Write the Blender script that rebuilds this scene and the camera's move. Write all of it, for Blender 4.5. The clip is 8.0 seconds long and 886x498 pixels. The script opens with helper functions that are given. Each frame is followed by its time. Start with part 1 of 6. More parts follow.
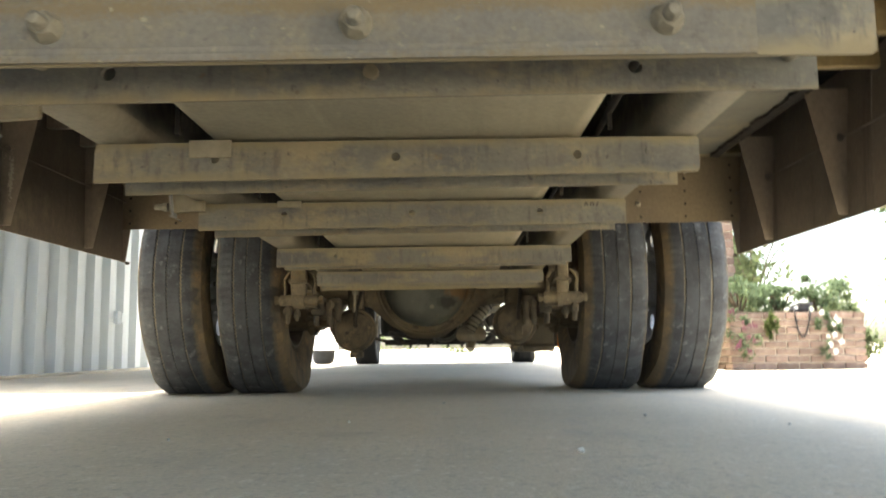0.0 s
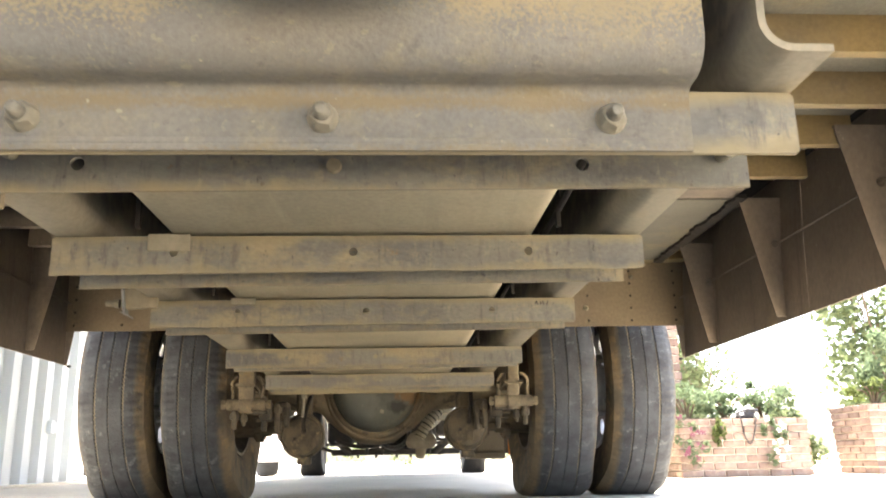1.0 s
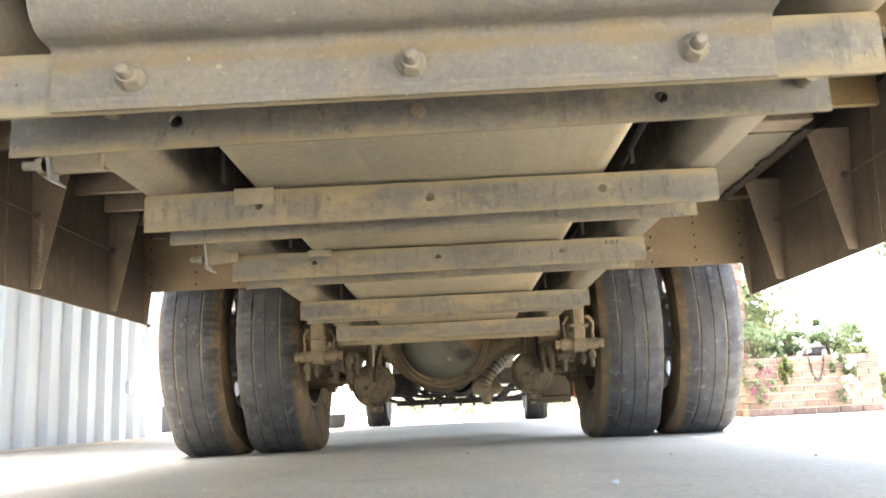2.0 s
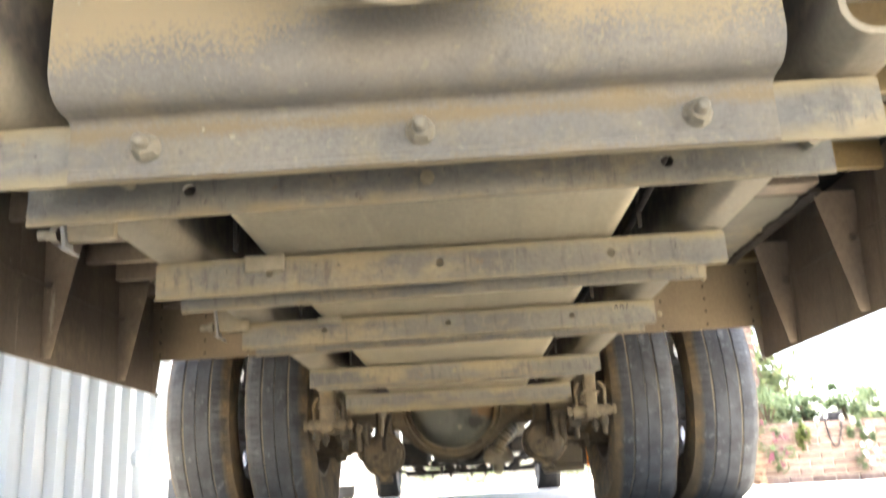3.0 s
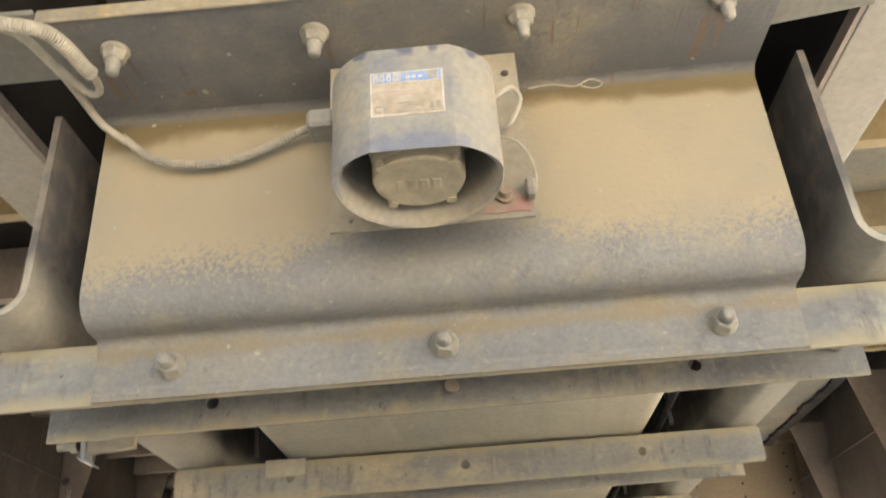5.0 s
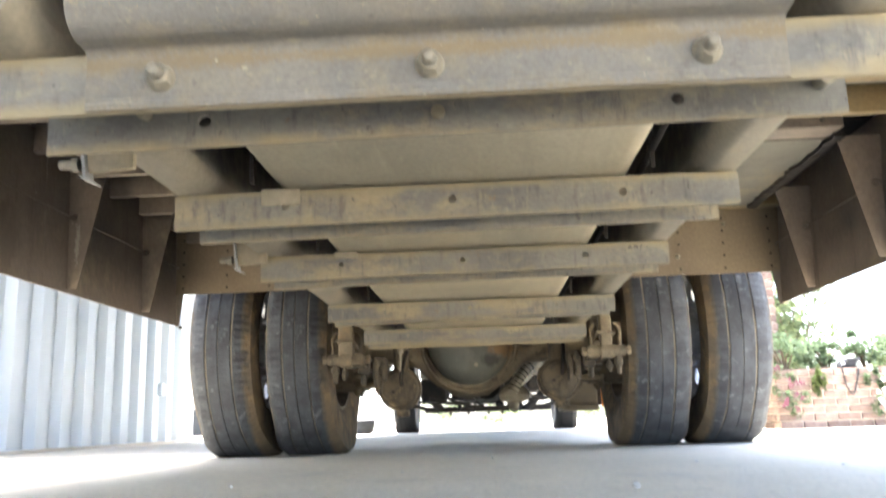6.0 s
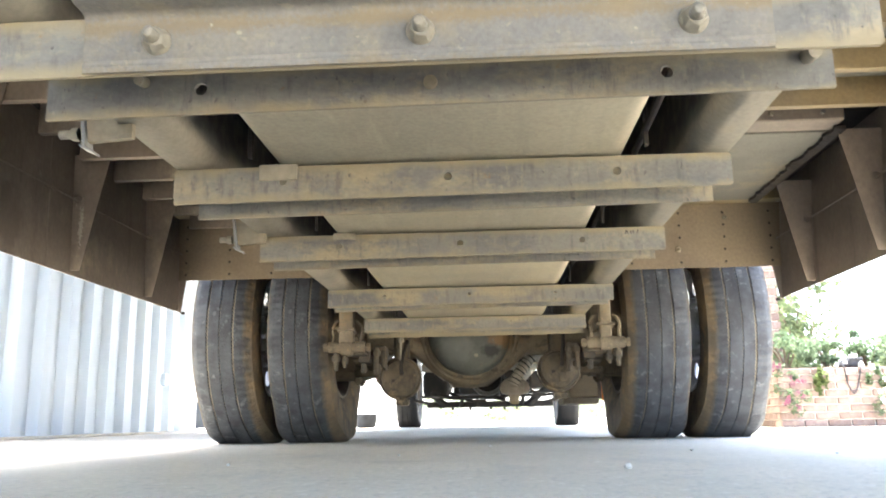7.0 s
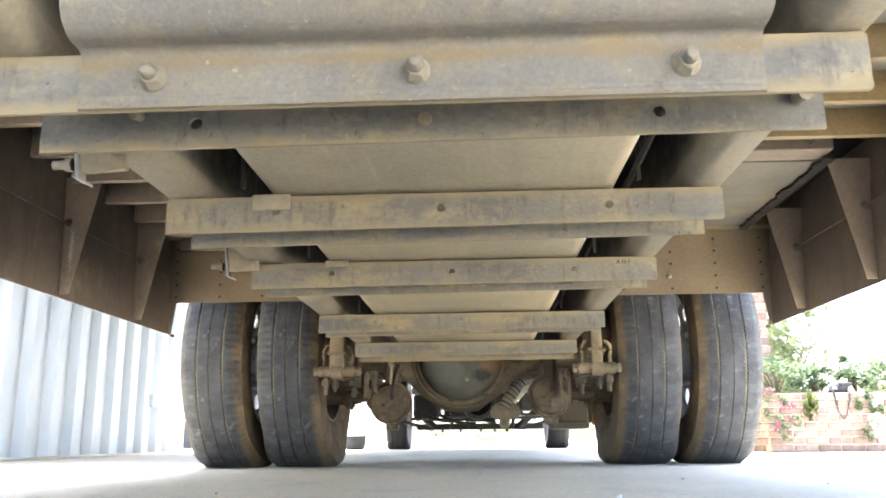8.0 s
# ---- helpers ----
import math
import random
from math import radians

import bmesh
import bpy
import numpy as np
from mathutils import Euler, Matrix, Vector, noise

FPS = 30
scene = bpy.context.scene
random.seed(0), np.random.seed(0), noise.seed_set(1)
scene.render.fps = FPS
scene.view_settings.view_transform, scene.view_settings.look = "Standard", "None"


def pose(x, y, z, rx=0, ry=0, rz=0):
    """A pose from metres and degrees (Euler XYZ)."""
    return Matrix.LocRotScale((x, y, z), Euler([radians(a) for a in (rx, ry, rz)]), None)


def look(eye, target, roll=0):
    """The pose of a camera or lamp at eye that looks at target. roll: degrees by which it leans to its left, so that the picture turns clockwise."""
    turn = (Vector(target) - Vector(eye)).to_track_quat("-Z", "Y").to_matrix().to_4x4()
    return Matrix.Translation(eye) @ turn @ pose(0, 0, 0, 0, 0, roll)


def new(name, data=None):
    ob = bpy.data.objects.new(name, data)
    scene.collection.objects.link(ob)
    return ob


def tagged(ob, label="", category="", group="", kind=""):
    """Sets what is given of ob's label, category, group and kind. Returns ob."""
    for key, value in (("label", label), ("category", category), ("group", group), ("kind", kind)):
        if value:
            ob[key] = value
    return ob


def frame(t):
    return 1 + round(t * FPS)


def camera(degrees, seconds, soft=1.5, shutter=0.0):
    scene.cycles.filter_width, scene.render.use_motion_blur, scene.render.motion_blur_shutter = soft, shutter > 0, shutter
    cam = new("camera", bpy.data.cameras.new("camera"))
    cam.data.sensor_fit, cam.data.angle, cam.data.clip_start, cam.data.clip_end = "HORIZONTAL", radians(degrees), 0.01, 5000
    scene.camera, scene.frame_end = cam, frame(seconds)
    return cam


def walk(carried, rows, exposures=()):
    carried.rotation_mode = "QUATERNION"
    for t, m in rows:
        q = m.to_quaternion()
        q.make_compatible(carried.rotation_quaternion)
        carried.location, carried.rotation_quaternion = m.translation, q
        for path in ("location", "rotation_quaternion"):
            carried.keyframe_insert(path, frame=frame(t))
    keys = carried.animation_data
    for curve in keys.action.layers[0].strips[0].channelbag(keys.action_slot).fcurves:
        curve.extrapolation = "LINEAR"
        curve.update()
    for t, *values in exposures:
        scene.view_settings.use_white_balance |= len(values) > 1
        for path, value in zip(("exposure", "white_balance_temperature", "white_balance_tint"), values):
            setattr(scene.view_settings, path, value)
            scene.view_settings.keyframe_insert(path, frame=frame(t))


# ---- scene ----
cam = camera(56.9, 8.0, soft=1.7, shutter=0.5)
PATH = [
    (0, (0.076, 0.662, 0.194), (0.061, 2.647, 0.436), -0.7),
    (0.2, (0.064, 0.651, 0.187), (0.059, 2.628, 0.491), 0.9),
    (0.4, (0.067, 0.646, 0.185), (0.106, 2.611, 0.556), 0.8),
    (0.5, (0.07, 0.647, 0.181), (0.145, 2.616, 0.523), 0.6),
    (0.7, (0.072, 0.646, 0.17), (0.147, 2.597, 0.6), 0.4),
    (0.8, (0.077, 0.644, 0.165), (0.141, 2.59, 0.622), -0.1),
    (1, (0.066, 0.637, 0.168), (0.178, 2.57, 0.668), -1.1),
    (1.2, (0.062, 0.629, 0.16), (0.13, 2.56, 0.673), -1.8),
    (1.3, (0.057, 0.626, 0.155), (0.092, 2.575, 0.602), -1.7),
    (1.5, (0.043, 0.619, 0.148), (0.04, 2.588, 0.5), -2.9),
    (1.7, (0.032, 0.616, 0.147), (0.019, 2.583, 0.505), -2.8),
    (2.8, (0.026, 0.604, 0.152), (-0.006, 2.539, 0.657), -3.0),
    (3, (0.027, 0.608, 0.145), (-0.005, 2.53, 0.695), -3.2),
    (3.2, (0.029, 0.606, 0.144), (-0.004, 2.477, 0.849), -3.7),
    (3.5, (0.029, 0.604, 0.156), (0.014, 2.443, 0.943), -4.6),
    (3.8, (0.028, 0.604, 0.157), (0.021, 2.386, 1.065), -5.5),
    (4, (0.028, 0.599, 0.169), (0.025, 2.357, 1.124), -5.7),
    (4.2, (0.028, 0.6, 0.178), (0.028, 2.333, 1.175), -6.0),
    (5.3, (0.028, 0.597, 0.181), (-0.056, 2.403, 1.036), -2.7),
    (5.5, (0.034, 0.597, 0.165), (-0.057, 2.465, 0.875), -1.9),
    (5.7, (0.038, 0.598, 0.151), (-0.057, 2.508, 0.736), -1.6),
    (5.8, (0.039, 0.596, 0.148), (-0.057, 2.527, 0.661), -1.4),
    (6, (0.042, 0.595, 0.132), (-0.052, 2.55, 0.546), -1.8),
    (6.5, (0.058, 0.593, 0.106), (-0.019, 2.561, 0.456), -1.8),
    (7, (0.059, 0.589, 0.096), (-0.049, 2.543, 0.505), -0.9),
    (7.5, (0.058, 0.586, 0.098), (-0.05, 2.534, 0.54), 0.2),
    (8, (0.057, 0.584, 0.114), (-0.028, 2.529, 0.57), -0.6),
]
walk(cam, [(t, look(e, g, r)) for t, e, g, r in PATH],
     exposures=[(0.0, 2.90, 6850, 2), (0.5, 3.06, 6900, 4), (1.0, 3.74, 6800, 9), (1.5, 3.88, 6650, 9), (3.0, 3.94, 6500, 9), (4.0, 3.80, 6400, 9), (5.5, 3.76, 6250, 9), (6.5, 4.02, 5950, 7), (8.0, 4.06, 6050, 8)])

# ---- world and sun ----
SUN_EL, SUN_AZ = 80.0, 8.0          # degrees; azimuth from +y towards +x
world = bpy.data.worlds.new("sky")
scene.world = world
world.use_nodes = True
wn, wl = world.node_tree.nodes, world.node_tree.links
sky = wn.new("ShaderNodeTexSky")
sky.sky_type = "NISHITA"
sky.sun_disc = False
sky.sun_elevation, sky.sun_rotation = radians(SUN_EL), radians(SUN_AZ)
sky.dust_density, sky.air_density, sky.ozone_density = 3.6, 0.9, 0.6
wl.new(sky.outputs[0], wn["Background"].inputs[0])
wn["Background"].inputs[1].default_value = 0.15
sun_data = bpy.data.lights.new("sun", "SUN")
sun_data.energy, sun_data.angle, sun_data.color = 4.0, radians(0.6), (1.0, 0.95, 0.87)
sun = new("sun", sun_data)
d = Vector((math.sin(radians(SUN_AZ)) * math.cos(radians(SUN_EL)),
            math.cos(radians(SUN_AZ)) * math.cos(radians(SUN_EL)), math.sin(radians(SUN_EL))))
sun.matrix_world = look(d * 30, (0, 0, 0))

# ---- materials ----


def material(name, base, second=None, scale=6.0, rough=0.7, metal=0.0, bump=0.2, fine=90.0, patch=(0.42, 0.62),
             third=None, third_patch=(0.58, 0.68), third_scale=3.0, vary=0.0, coords="Object", stretch=(1, 1, 1), layers=()):
    """Two colours blended by broad noise, speckled by fine noise, with a third colour in patches, and relief."""
    m = bpy.data.materials.new(name)
    m.use_nodes = True
    n, l = m.node_tree.nodes, m.node_tree.links
    b = n["Principled BSDF"]
    tc = n.new("ShaderNodeTexCoord")
    mp = n.new("ShaderNodeMapping")
    mp.inputs["Scale"].default_value = stretch
    l.new(tc.outputs[coords], mp.inputs[0])

    def noisy(s, detail=6.0, r=0.6):
        t = n.new("ShaderNodeTexNoise")
        t.inputs["Scale"].default_value, t.inputs["Detail"].default_value, t.inputs["Roughness"].default_value = s, detail, r
        l.new(mp.outputs[0], t.inputs["Vector"])
        return t.outputs["Fac"]

    def ramp(fac, a, c):
        r = n.new("ShaderNodeMapRange")
        r.inputs["From Min"].default_value, r.inputs["From Max"].default_value = a, c
        l.new(fac, r.inputs["Value"])
        return r.outputs[0]

    def mix(fac, a, c, kind="MIX"):
        x = n.new("ShaderNodeMix")
        x.data_type, x.blend_type = "RGBA", kind
        if isinstance(fac, float):
            x.inputs[0].default_value = fac
        else:
            l.new(fac, x.inputs[0])
        for sock, v in ((x.inputs[6], a), (x.inputs[7], c)):
            if isinstance(v, tuple):
                sock.default_value = (*v, 1)
            else:
                l.new(v, sock)
        return x.outputs[2]

    second = second or tuple(c * 0.75 for c in base)
    small = noisy(fine, 4.0)
    big = noisy(scale, 8.0)
    col = mix(ramp(big, *patch), base, second)
    if third:
        col = mix(ramp(noisy(third_scale, 10.0, 0.7), *third_patch), col, third)
    # further crisp layers: (colour, from, to, scale, stretch, strength)
    for tone, lo, hi, sc, st, amount in layers:
        mp3 = n.new("ShaderNodeMapping")
        mp3.inputs["Scale"].default_value = st
        l.new(tc.outputs[coords], mp3.inputs[0])
        t3 = n.new("ShaderNodeTexNoise")
        t3.inputs["Scale"].default_value, t3.inputs["Detail"].default_value, t3.inputs["Roughness"].default_value = sc, 7, 0.65
        l.new(mp3.outputs[0], t3.inputs["Vector"])
        r3 = n.new("ShaderNodeMapRange")
        r3.inputs["From Min"].default_value, r3.inputs["From Max"].default_value, r3.inputs["To Max"].default_value = lo, hi, amount
        l.new(t3.outputs["Fac"], r3.inputs["Value"])
        col = mix(r3.outputs[0], col, tone)
    g = n.new("ShaderNodeMapRange")
    g.inputs["From Min"].default_value, g.inputs["From Max"].default_value = 0.3, 0.7
    g.inputs["To Min"].default_value, g.inputs["To Max"].default_value = 0.88, 1.10
    l.new(small, g.inputs["Value"])
    mul = n.new("ShaderNodeVectorMath")
    mul.operation = "SCALE"
    l.new(col, mul.inputs[0])
    l.new(g.outputs[0], mul.inputs["Scale"])
    col = mul.outputs[0]
    if vary:
        oi = n.new("ShaderNodeObjectInfo")
        v = n.new("ShaderNodeMapRange")
        v.inputs["To Min"].default_value, v.inputs["To Max"].default_value = 1 - vary, 1 + vary
        l.new(oi.outputs["Random"], v.inputs["Value"])
        mul2 = n.new("ShaderNodeVectorMath")
        mul2.operation = "SCALE"
        l.new(col, mul2.inputs[0])
        l.new(v.outputs[0], mul2.inputs["Scale"])
        col = mul2.outputs[0]
    l.new(col, b.inputs["Base Color"])
    b.inputs["Metallic"].default_value = metal
    b.inputs["Specular IOR Level"].default_value = 0.22 if rough > 0.55 else 0.5
    rr = n.new("ShaderNodeMapRange")
    rr.inputs["To Min"].default_value, rr.inputs["To Max"].default_value = max(rough - 0.15, 0.05), min(rough + 0.12, 1)
    l.new(big, rr.inputs["Value"])
    l.new(rr.outputs[0], b.inputs["Roughness"])
    if bump:
        bp = n.new("ShaderNodeBump")
        bp.inputs["Strength"].default_value, bp.inputs["Distance"].default_value = bump, 0.004
        l.new(small, bp.inputs["Height"])
        l.new(bp.outputs[0], b.inputs["Normal"])
    return m


def plain(name, base, rough=0.6, metal=0.0):
    m = bpy.data.materials.new(name)
    m.use_nodes = True
    b = m.node_tree.nodes["Principled BSDF"]
    b.inputs["Base Color"].default_value = (*base, 1)
    b.inputs["Roughness"].default_value, b.inputs["Metallic"].default_value = rough, metal
    return m


steel = material("dusty_steel", (0.178, 0.146, 0.094), (0.101, 0.092, 0.077), scale=5, rough=0.75, bump=0.25, fine=140,
                 third=(0.237, 0.168, 0.079), third_patch=(0.54, 0.68), third_scale=7)
steel_pale = material("dusty_pale_steel", (0.213, 0.174, 0.112), (0.160, 0.134, 0.094), scale=4, rough=0.75, bump=0.15, fine=120,
                      third=(0.249, 0.190, 0.104), third_patch=(0.55, 0.7), third_scale=6)
rail_steel = material("rail_steel", (0.215, 0.186, 0.134), (0.160, 0.142, 0.108), scale=3.5, rough=0.72, bump=0.15, fine=120,
                      third=(0.225, 0.174, 0.094), third_patch=(0.56, 0.7), third_scale=4)
panel_grey = material("dusty_panel", (0.285, 0.245, 0.171), (0.234, 0.204, 0.145), scale=2.2, rough=0.7, bump=0.08, fine=150,
                      third=(0.319, 0.261, 0.160), third_patch=(0.5, 0.75), third_scale=1.7,
                      layers=(((0.217, 0.192, 0.139), 0.52, 0.66, 6, (5, 0.5, 1), 0.5), ((0.342, 0.299, 0.205), 0.60, 0.72, 9, (3, 0.4, 1), 0.4)))
brown = material("brown_painted_sheet", (0.150, 0.120, 0.092), (0.102, 0.085, 0.068), scale=3.0, rough=0.7, bump=0.1, fine=80,
                 third=(0.232, 0.186, 0.128), third_patch=(0.55, 0.75), third_scale=3, stretch=(1, 1, 0.7),
                 layers=(((0.043, 0.035, 0.028), 0.58, 0.70, 4, (1, 2.0, 0.22), 0.45), ((0.293, 0.250, 0.192), 0.66, 0.70, 55, (1, 1, 0.6), 0.5)))
ochre = material("ochre_bearer", (0.150, 0.108, 0.050), (0.118, 0.092, 0.054), scale=4, rough=0.7, bump=0.12, fine=90,
                 third=(0.095, 0.075, 0.052), third_patch=(0.58, 0.7), third_scale=8)
sheet_grey = material("scuffed_grey_sheet", (0.118, 0.110, 0.088), (0.088, 0.083, 0.068), scale=2.5, rough=0.85, bump=0.1, fine=120,
                      third=(0.14, 0.115, 0.075), third_patch=(0.55, 0.7), third_scale=4)
splash_mat = material("ochre_brown_sheet", (0.145, 0.113, 0.073), (0.110, 0.087, 0.060), scale=3.0, rough=0.7, bump=0.1, fine=80,
                      third=(0.176, 0.132, 0.076), third_patch=(0.55, 0.72), third_scale=5)
sill_mat = material("pale_sill_paint", (0.190, 0.172, 0.138), (0.165, 0.148, 0.117), scale=3, rough=0.75, bump=0.05, fine=120)
# near-black colour that paints in the deep shade under the body
shade_black = material("dark_floor_boards", (0.014, 0.012, 0.010), (0.009, 0.008, 0.007), scale=3, rough=0.95)
shade_black.node_tree.nodes["Principled BSDF"].inputs["Specular IOR Level"].default_value = 0.1
axle_mat = material("axle_casting", (0.168, 0.134, 0.085), (0.111, 0.091, 0.064), scale=7, rough=0.85, bump=0.45, fine=100,
                    third=(0.183, 0.122, 0.059), third_patch=(0.54, 0.68), third_scale=10,
                    layers=(((0.045, 0.038, 0.031), 0.55, 0.63, 18, (1, 1, 1), 0.65), ((0.224, 0.186, 0.122), 0.62, 0.68, 40, (1, 1, 1), 0.5)))
cover_mat = material("axle_cover", (0.115, 0.116, 0.092), (0.084, 0.085, 0.070), scale=5, rough=0.6, bump=0.15, fine=80,
                     third=(0.147, 0.129, 0.087), third_patch=(0.54, 0.66), third_scale=6,
                     layers=(((0.056, 0.050, 0.042), 0.60, 0.66, 12, (1, 1, 1), 0.6), ((0.238, 0.217, 0.168), 0.64, 0.70, 30, (1, 1, 1), 0.5)))
chamber_mat = material("brake_chamber_rust", (0.094, 0.073, 0.046), (0.046, 0.038, 0.029), scale=14, rough=0.9, bump=0.5, fine=120,
                       third=(0.168, 0.126, 0.072), third_patch=(0.55, 0.66), third_scale=12)
casting_dark = material("oily_casting", (0.082, 0.066, 0.046), (0.045, 0.038, 0.029), scale=16, rough=0.85, bump=0.4, fine=110,
                        third=(0.130, 0.102, 0.064), third_patch=(0.56, 0.66), third_scale=20)
black_part = material("oily_black_metal", (0.020, 0.018, 0.016), (0.034, 0.028, 0.022), scale=8, rough=0.9)
black_part.node_tree.nodes["Principled BSDF"].inputs["Specular IOR Level"].default_value = 0.15
rubber = material("tyre_rubber", (0.050, 0.054, 0.061), (0.032, 0.034, 0.039), scale=13, rough=0.85, bump=0.6, fine=95,
                  third=(0.125, 0.130, 0.135), third_patch=(0.58, 0.70), third_scale=24)


def dusty_shoulders(m):
    """Brown dust on the sidewalls, running out raggedly on the tread's inner shoulder."""
    n, l = m.node_tree.nodes, m.node_tree.links
    b = n["Principled BSDF"]
    old = b.inputs["Base Color"].links[0].from_socket
    tc = n.new("ShaderNodeTexCoord")
    flat = n.new("ShaderNodeVectorMath")
    flat.operation = "MULTIPLY"
    l.new(tc.outputs["Object"], flat.inputs[0])
    flat.inputs[1].default_value = (0, 1, 1)
    ln = n.new("ShaderNodeVectorMath")
    ln.operation = "LENGTH"
    l.new(flat.outputs[0], ln.inputs[0])

    def noisy(scale):
        t = n.new("ShaderNodeTexNoise")
        t.inputs["Scale"].default_value, t.inputs["Detail"].default_value = scale, 8
        l.new(tc.outputs["Object"], t.inputs["Vector"])
        return t.outputs["Fac"]

    def ramp(value, lo, hi):
        r = n.new("ShaderNodeMapRange")
        r.inputs["From Min"].default_value, r.inputs["From Max"].default_value = lo, hi
        l.new(value, r.inputs["Value"])
        return r.outputs[0]

    def mix(fac, a, c):
        x = n.new("ShaderNodeMix")
        x.data_type = "RGBA"
        l.new(fac, x.inputs[0])
        for sock, v in ((x.inputs[6], a), (x.inputs[7], c)):
            if isinstance(v, tuple):
                sock.default_value = (*v, 1)
            else:
                l.new(v, sock)
        return x.outputs[2]

    wob = n.new("ShaderNodeMath")
    wob.operation = "MULTIPLY_ADD"
    l.new(noisy(34), wob.inputs[0])
    wob.inputs[1].default_value = -0.020
    l.new(ln.outputs["Value"], wob.inputs[2])
    dust = mix(ramp(noisy(6), 0.40, 0.60), (0.128, 0.098, 0.062), (0.080, 0.066, 0.048))
    dust = mix(ramp(noisy(26), 0.52, 0.62), dust, (0.160, 0.116, 0.066))
    dust = mix(ramp(noisy(13), 0.58, 0.68), dust, (0.056, 0.050, 0.043))
    sep = n.new("ShaderNodeSeparateXYZ")
    l.new(tc.outputs["Object"], sep.inputs[0])
    edge = n.new("ShaderNodeMath")
    edge.operation = "MULTIPLY_ADD"
    l.new(noisy(90), edge.inputs[0])
    edge.inputs[1].default_value = 0.022
    l.new(sep.outputs["X"], edge.inputs[2])
    rim_dust = mix(ramp(edge.outputs[0], -0.082, -0.104), old, dust)
    l.new(mix(ramp(wob.outputs[0], 0.4890, 0.4730), rim_dust, dust), b.inputs["Base Color"])


dusty_shoulders(rubber)
clean_rubber = material("clean_black_rubber", (0.014, 0.014, 0.015), (0.020, 0.019, 0.018), scale=9, rough=0.85, bump=0.4)
groove_mat = material("tyre_groove", (0.205, 0.174, 0.126), (0.055, 0.050, 0.044), scale=6, rough=0.95)
rim_mat = material("wheel_rim", (0.12, 0.10, 0.075), (0.07, 0.06, 0.05), scale=6, rough=0.7, metal=0.2)
bolt_mat = material("dusty_bolt", (0.204, 0.178, 0.128), (0.152, 0.134, 0.102), scale=30, rough=0.65, metal=0.1, vary=0.12)
stud_mat = material("worn_stud", (0.178, 0.158, 0.120), (0.128, 0.116, 0.094), scale=60, rough=0.6, metal=0.15, bump=0.4, fine=300)
canister_mat = material("canister_paint", (0.52, 0.44, 0.31), (0.42, 0.345, 0.235), scale=9, rough=0.7)
weld_mat = material("pale_weld_plate", (0.235, 0.204, 0.146), (0.195, 0.168, 0.12), scale=18, rough=0.8)
zinc = material("zinc_strip", (0.190, 0.185, 0.169), (0.142, 0.137, 0.124), scale=9, rough=0.5, metal=0.3)
alarm_mat = material("alarm_plastic", (0.172, 0.152, 0.116), (0.100, 0.104, 0.112), scale=14, rough=0.7, bump=0.2, fine=170,
                     patch=(0.5, 0.72), third=(0.249, 0.202, 0.124), third_patch=(0.5, 0.7), third_scale=9)
core_mat = material("alarm_core", (0.26, 0.215, 0.135), (0.205, 0.168, 0.108), scale=20, rough=0.8)
label_white = material("label_paper", (0.26, 0.218, 0.155), (0.195, 0.15, 0.098), scale=70, rough=0.6, bump=0)
label_blue = material("label_blue", (0.10, 0.175, 0.34), (0.2, 0.2, 0.19), scale=90, rough=0.6, bump=0)
label_pale = material("label_edge", (0.33, 0.29, 0.22), (0.26, 0.215, 0.155), scale=60, rough=0.6, bump=0)
label_faded = material("label_faded_red", (0.27, 0.19, 0.14), (0.24, 0.19, 0.14), scale=60, rough=0.6, bump=0)
label_ink = material("label_ink", (0.17, 0.142, 0.105), (0.23, 0.19, 0.135), scale=120, rough=0.7, bump=0)
conduit_mat = material("conduit_plastic", (0.240, 0.206, 0.148), (0.195, 0.168, 0.124), scale=30, rough=0.7)
red_rust = material("red_primer", (0.190, 0.105, 0.078), (0.19, 0.145, 0.095), scale=25, rough=0.8)
orange = plain("orange_reflector", (0.8, 0.22, 0.02), 0.3)
concrete = material("concrete", (0.665, 0.592, 0.470), (0.59, 0.527, 0.418), scale=0.9, rough=0.9, bump=0.5, fine=110,
                    third=(0.47, 0.425, 0.35), third_patch=(0.58, 0.75), third_scale=2.6,
                    layers=(((0.40, 0.36, 0.29), 0.54, 0.66, 170, (1, 1, 1), 0.5), ((0.78, 0.72, 0.60), 0.60, 0.66, 130, (1, 1, 1), 0.5), ((0.34, 0.31, 0.26), 0.64, 0.70, 26, (1, 1, 1), 0.55), ((0.42, 0.385, 0.32), 0.55, 0.62, 48, (1, 0.6, 1), 0.45), ((0.80, 0.75, 0.65), 0.57, 0.64, 36, (1, 0.6, 1), 0.45), ((0.72, 0.69, 0.62), 0.68, 0.72, 60, (1, 1, 1), 0.6), ((0.48, 0.45, 0.39), 0.55, 0.66, 3.5, (1, 0.35, 1), 0.5)))
fence_mat = material("zinc_fence_sheet", (0.70, 0.77, 0.83), (0.66, 0.73, 0.79), scale=0.8, rough=0.6, metal=0.0, bump=0.0, fine=500)
brick_mat = material("clay_brick", (0.160, 0.108, 0.090), (0.130, 0.088, 0.074), scale=9, rough=0.9, bump=0.5, fine=60, vary=0.25,
                     third=(0.23, 0.175, 0.148), third_patch=(0.52, 0.66), third_scale=5)
mortar = material("mortar", (0.42, 0.37, 0.32), (0.34, 0.31, 0.27), scale=20, rough=0.95, bump=0.5)
soil = material("soil", (0.06, 0.045, 0.03), rough=1.0)


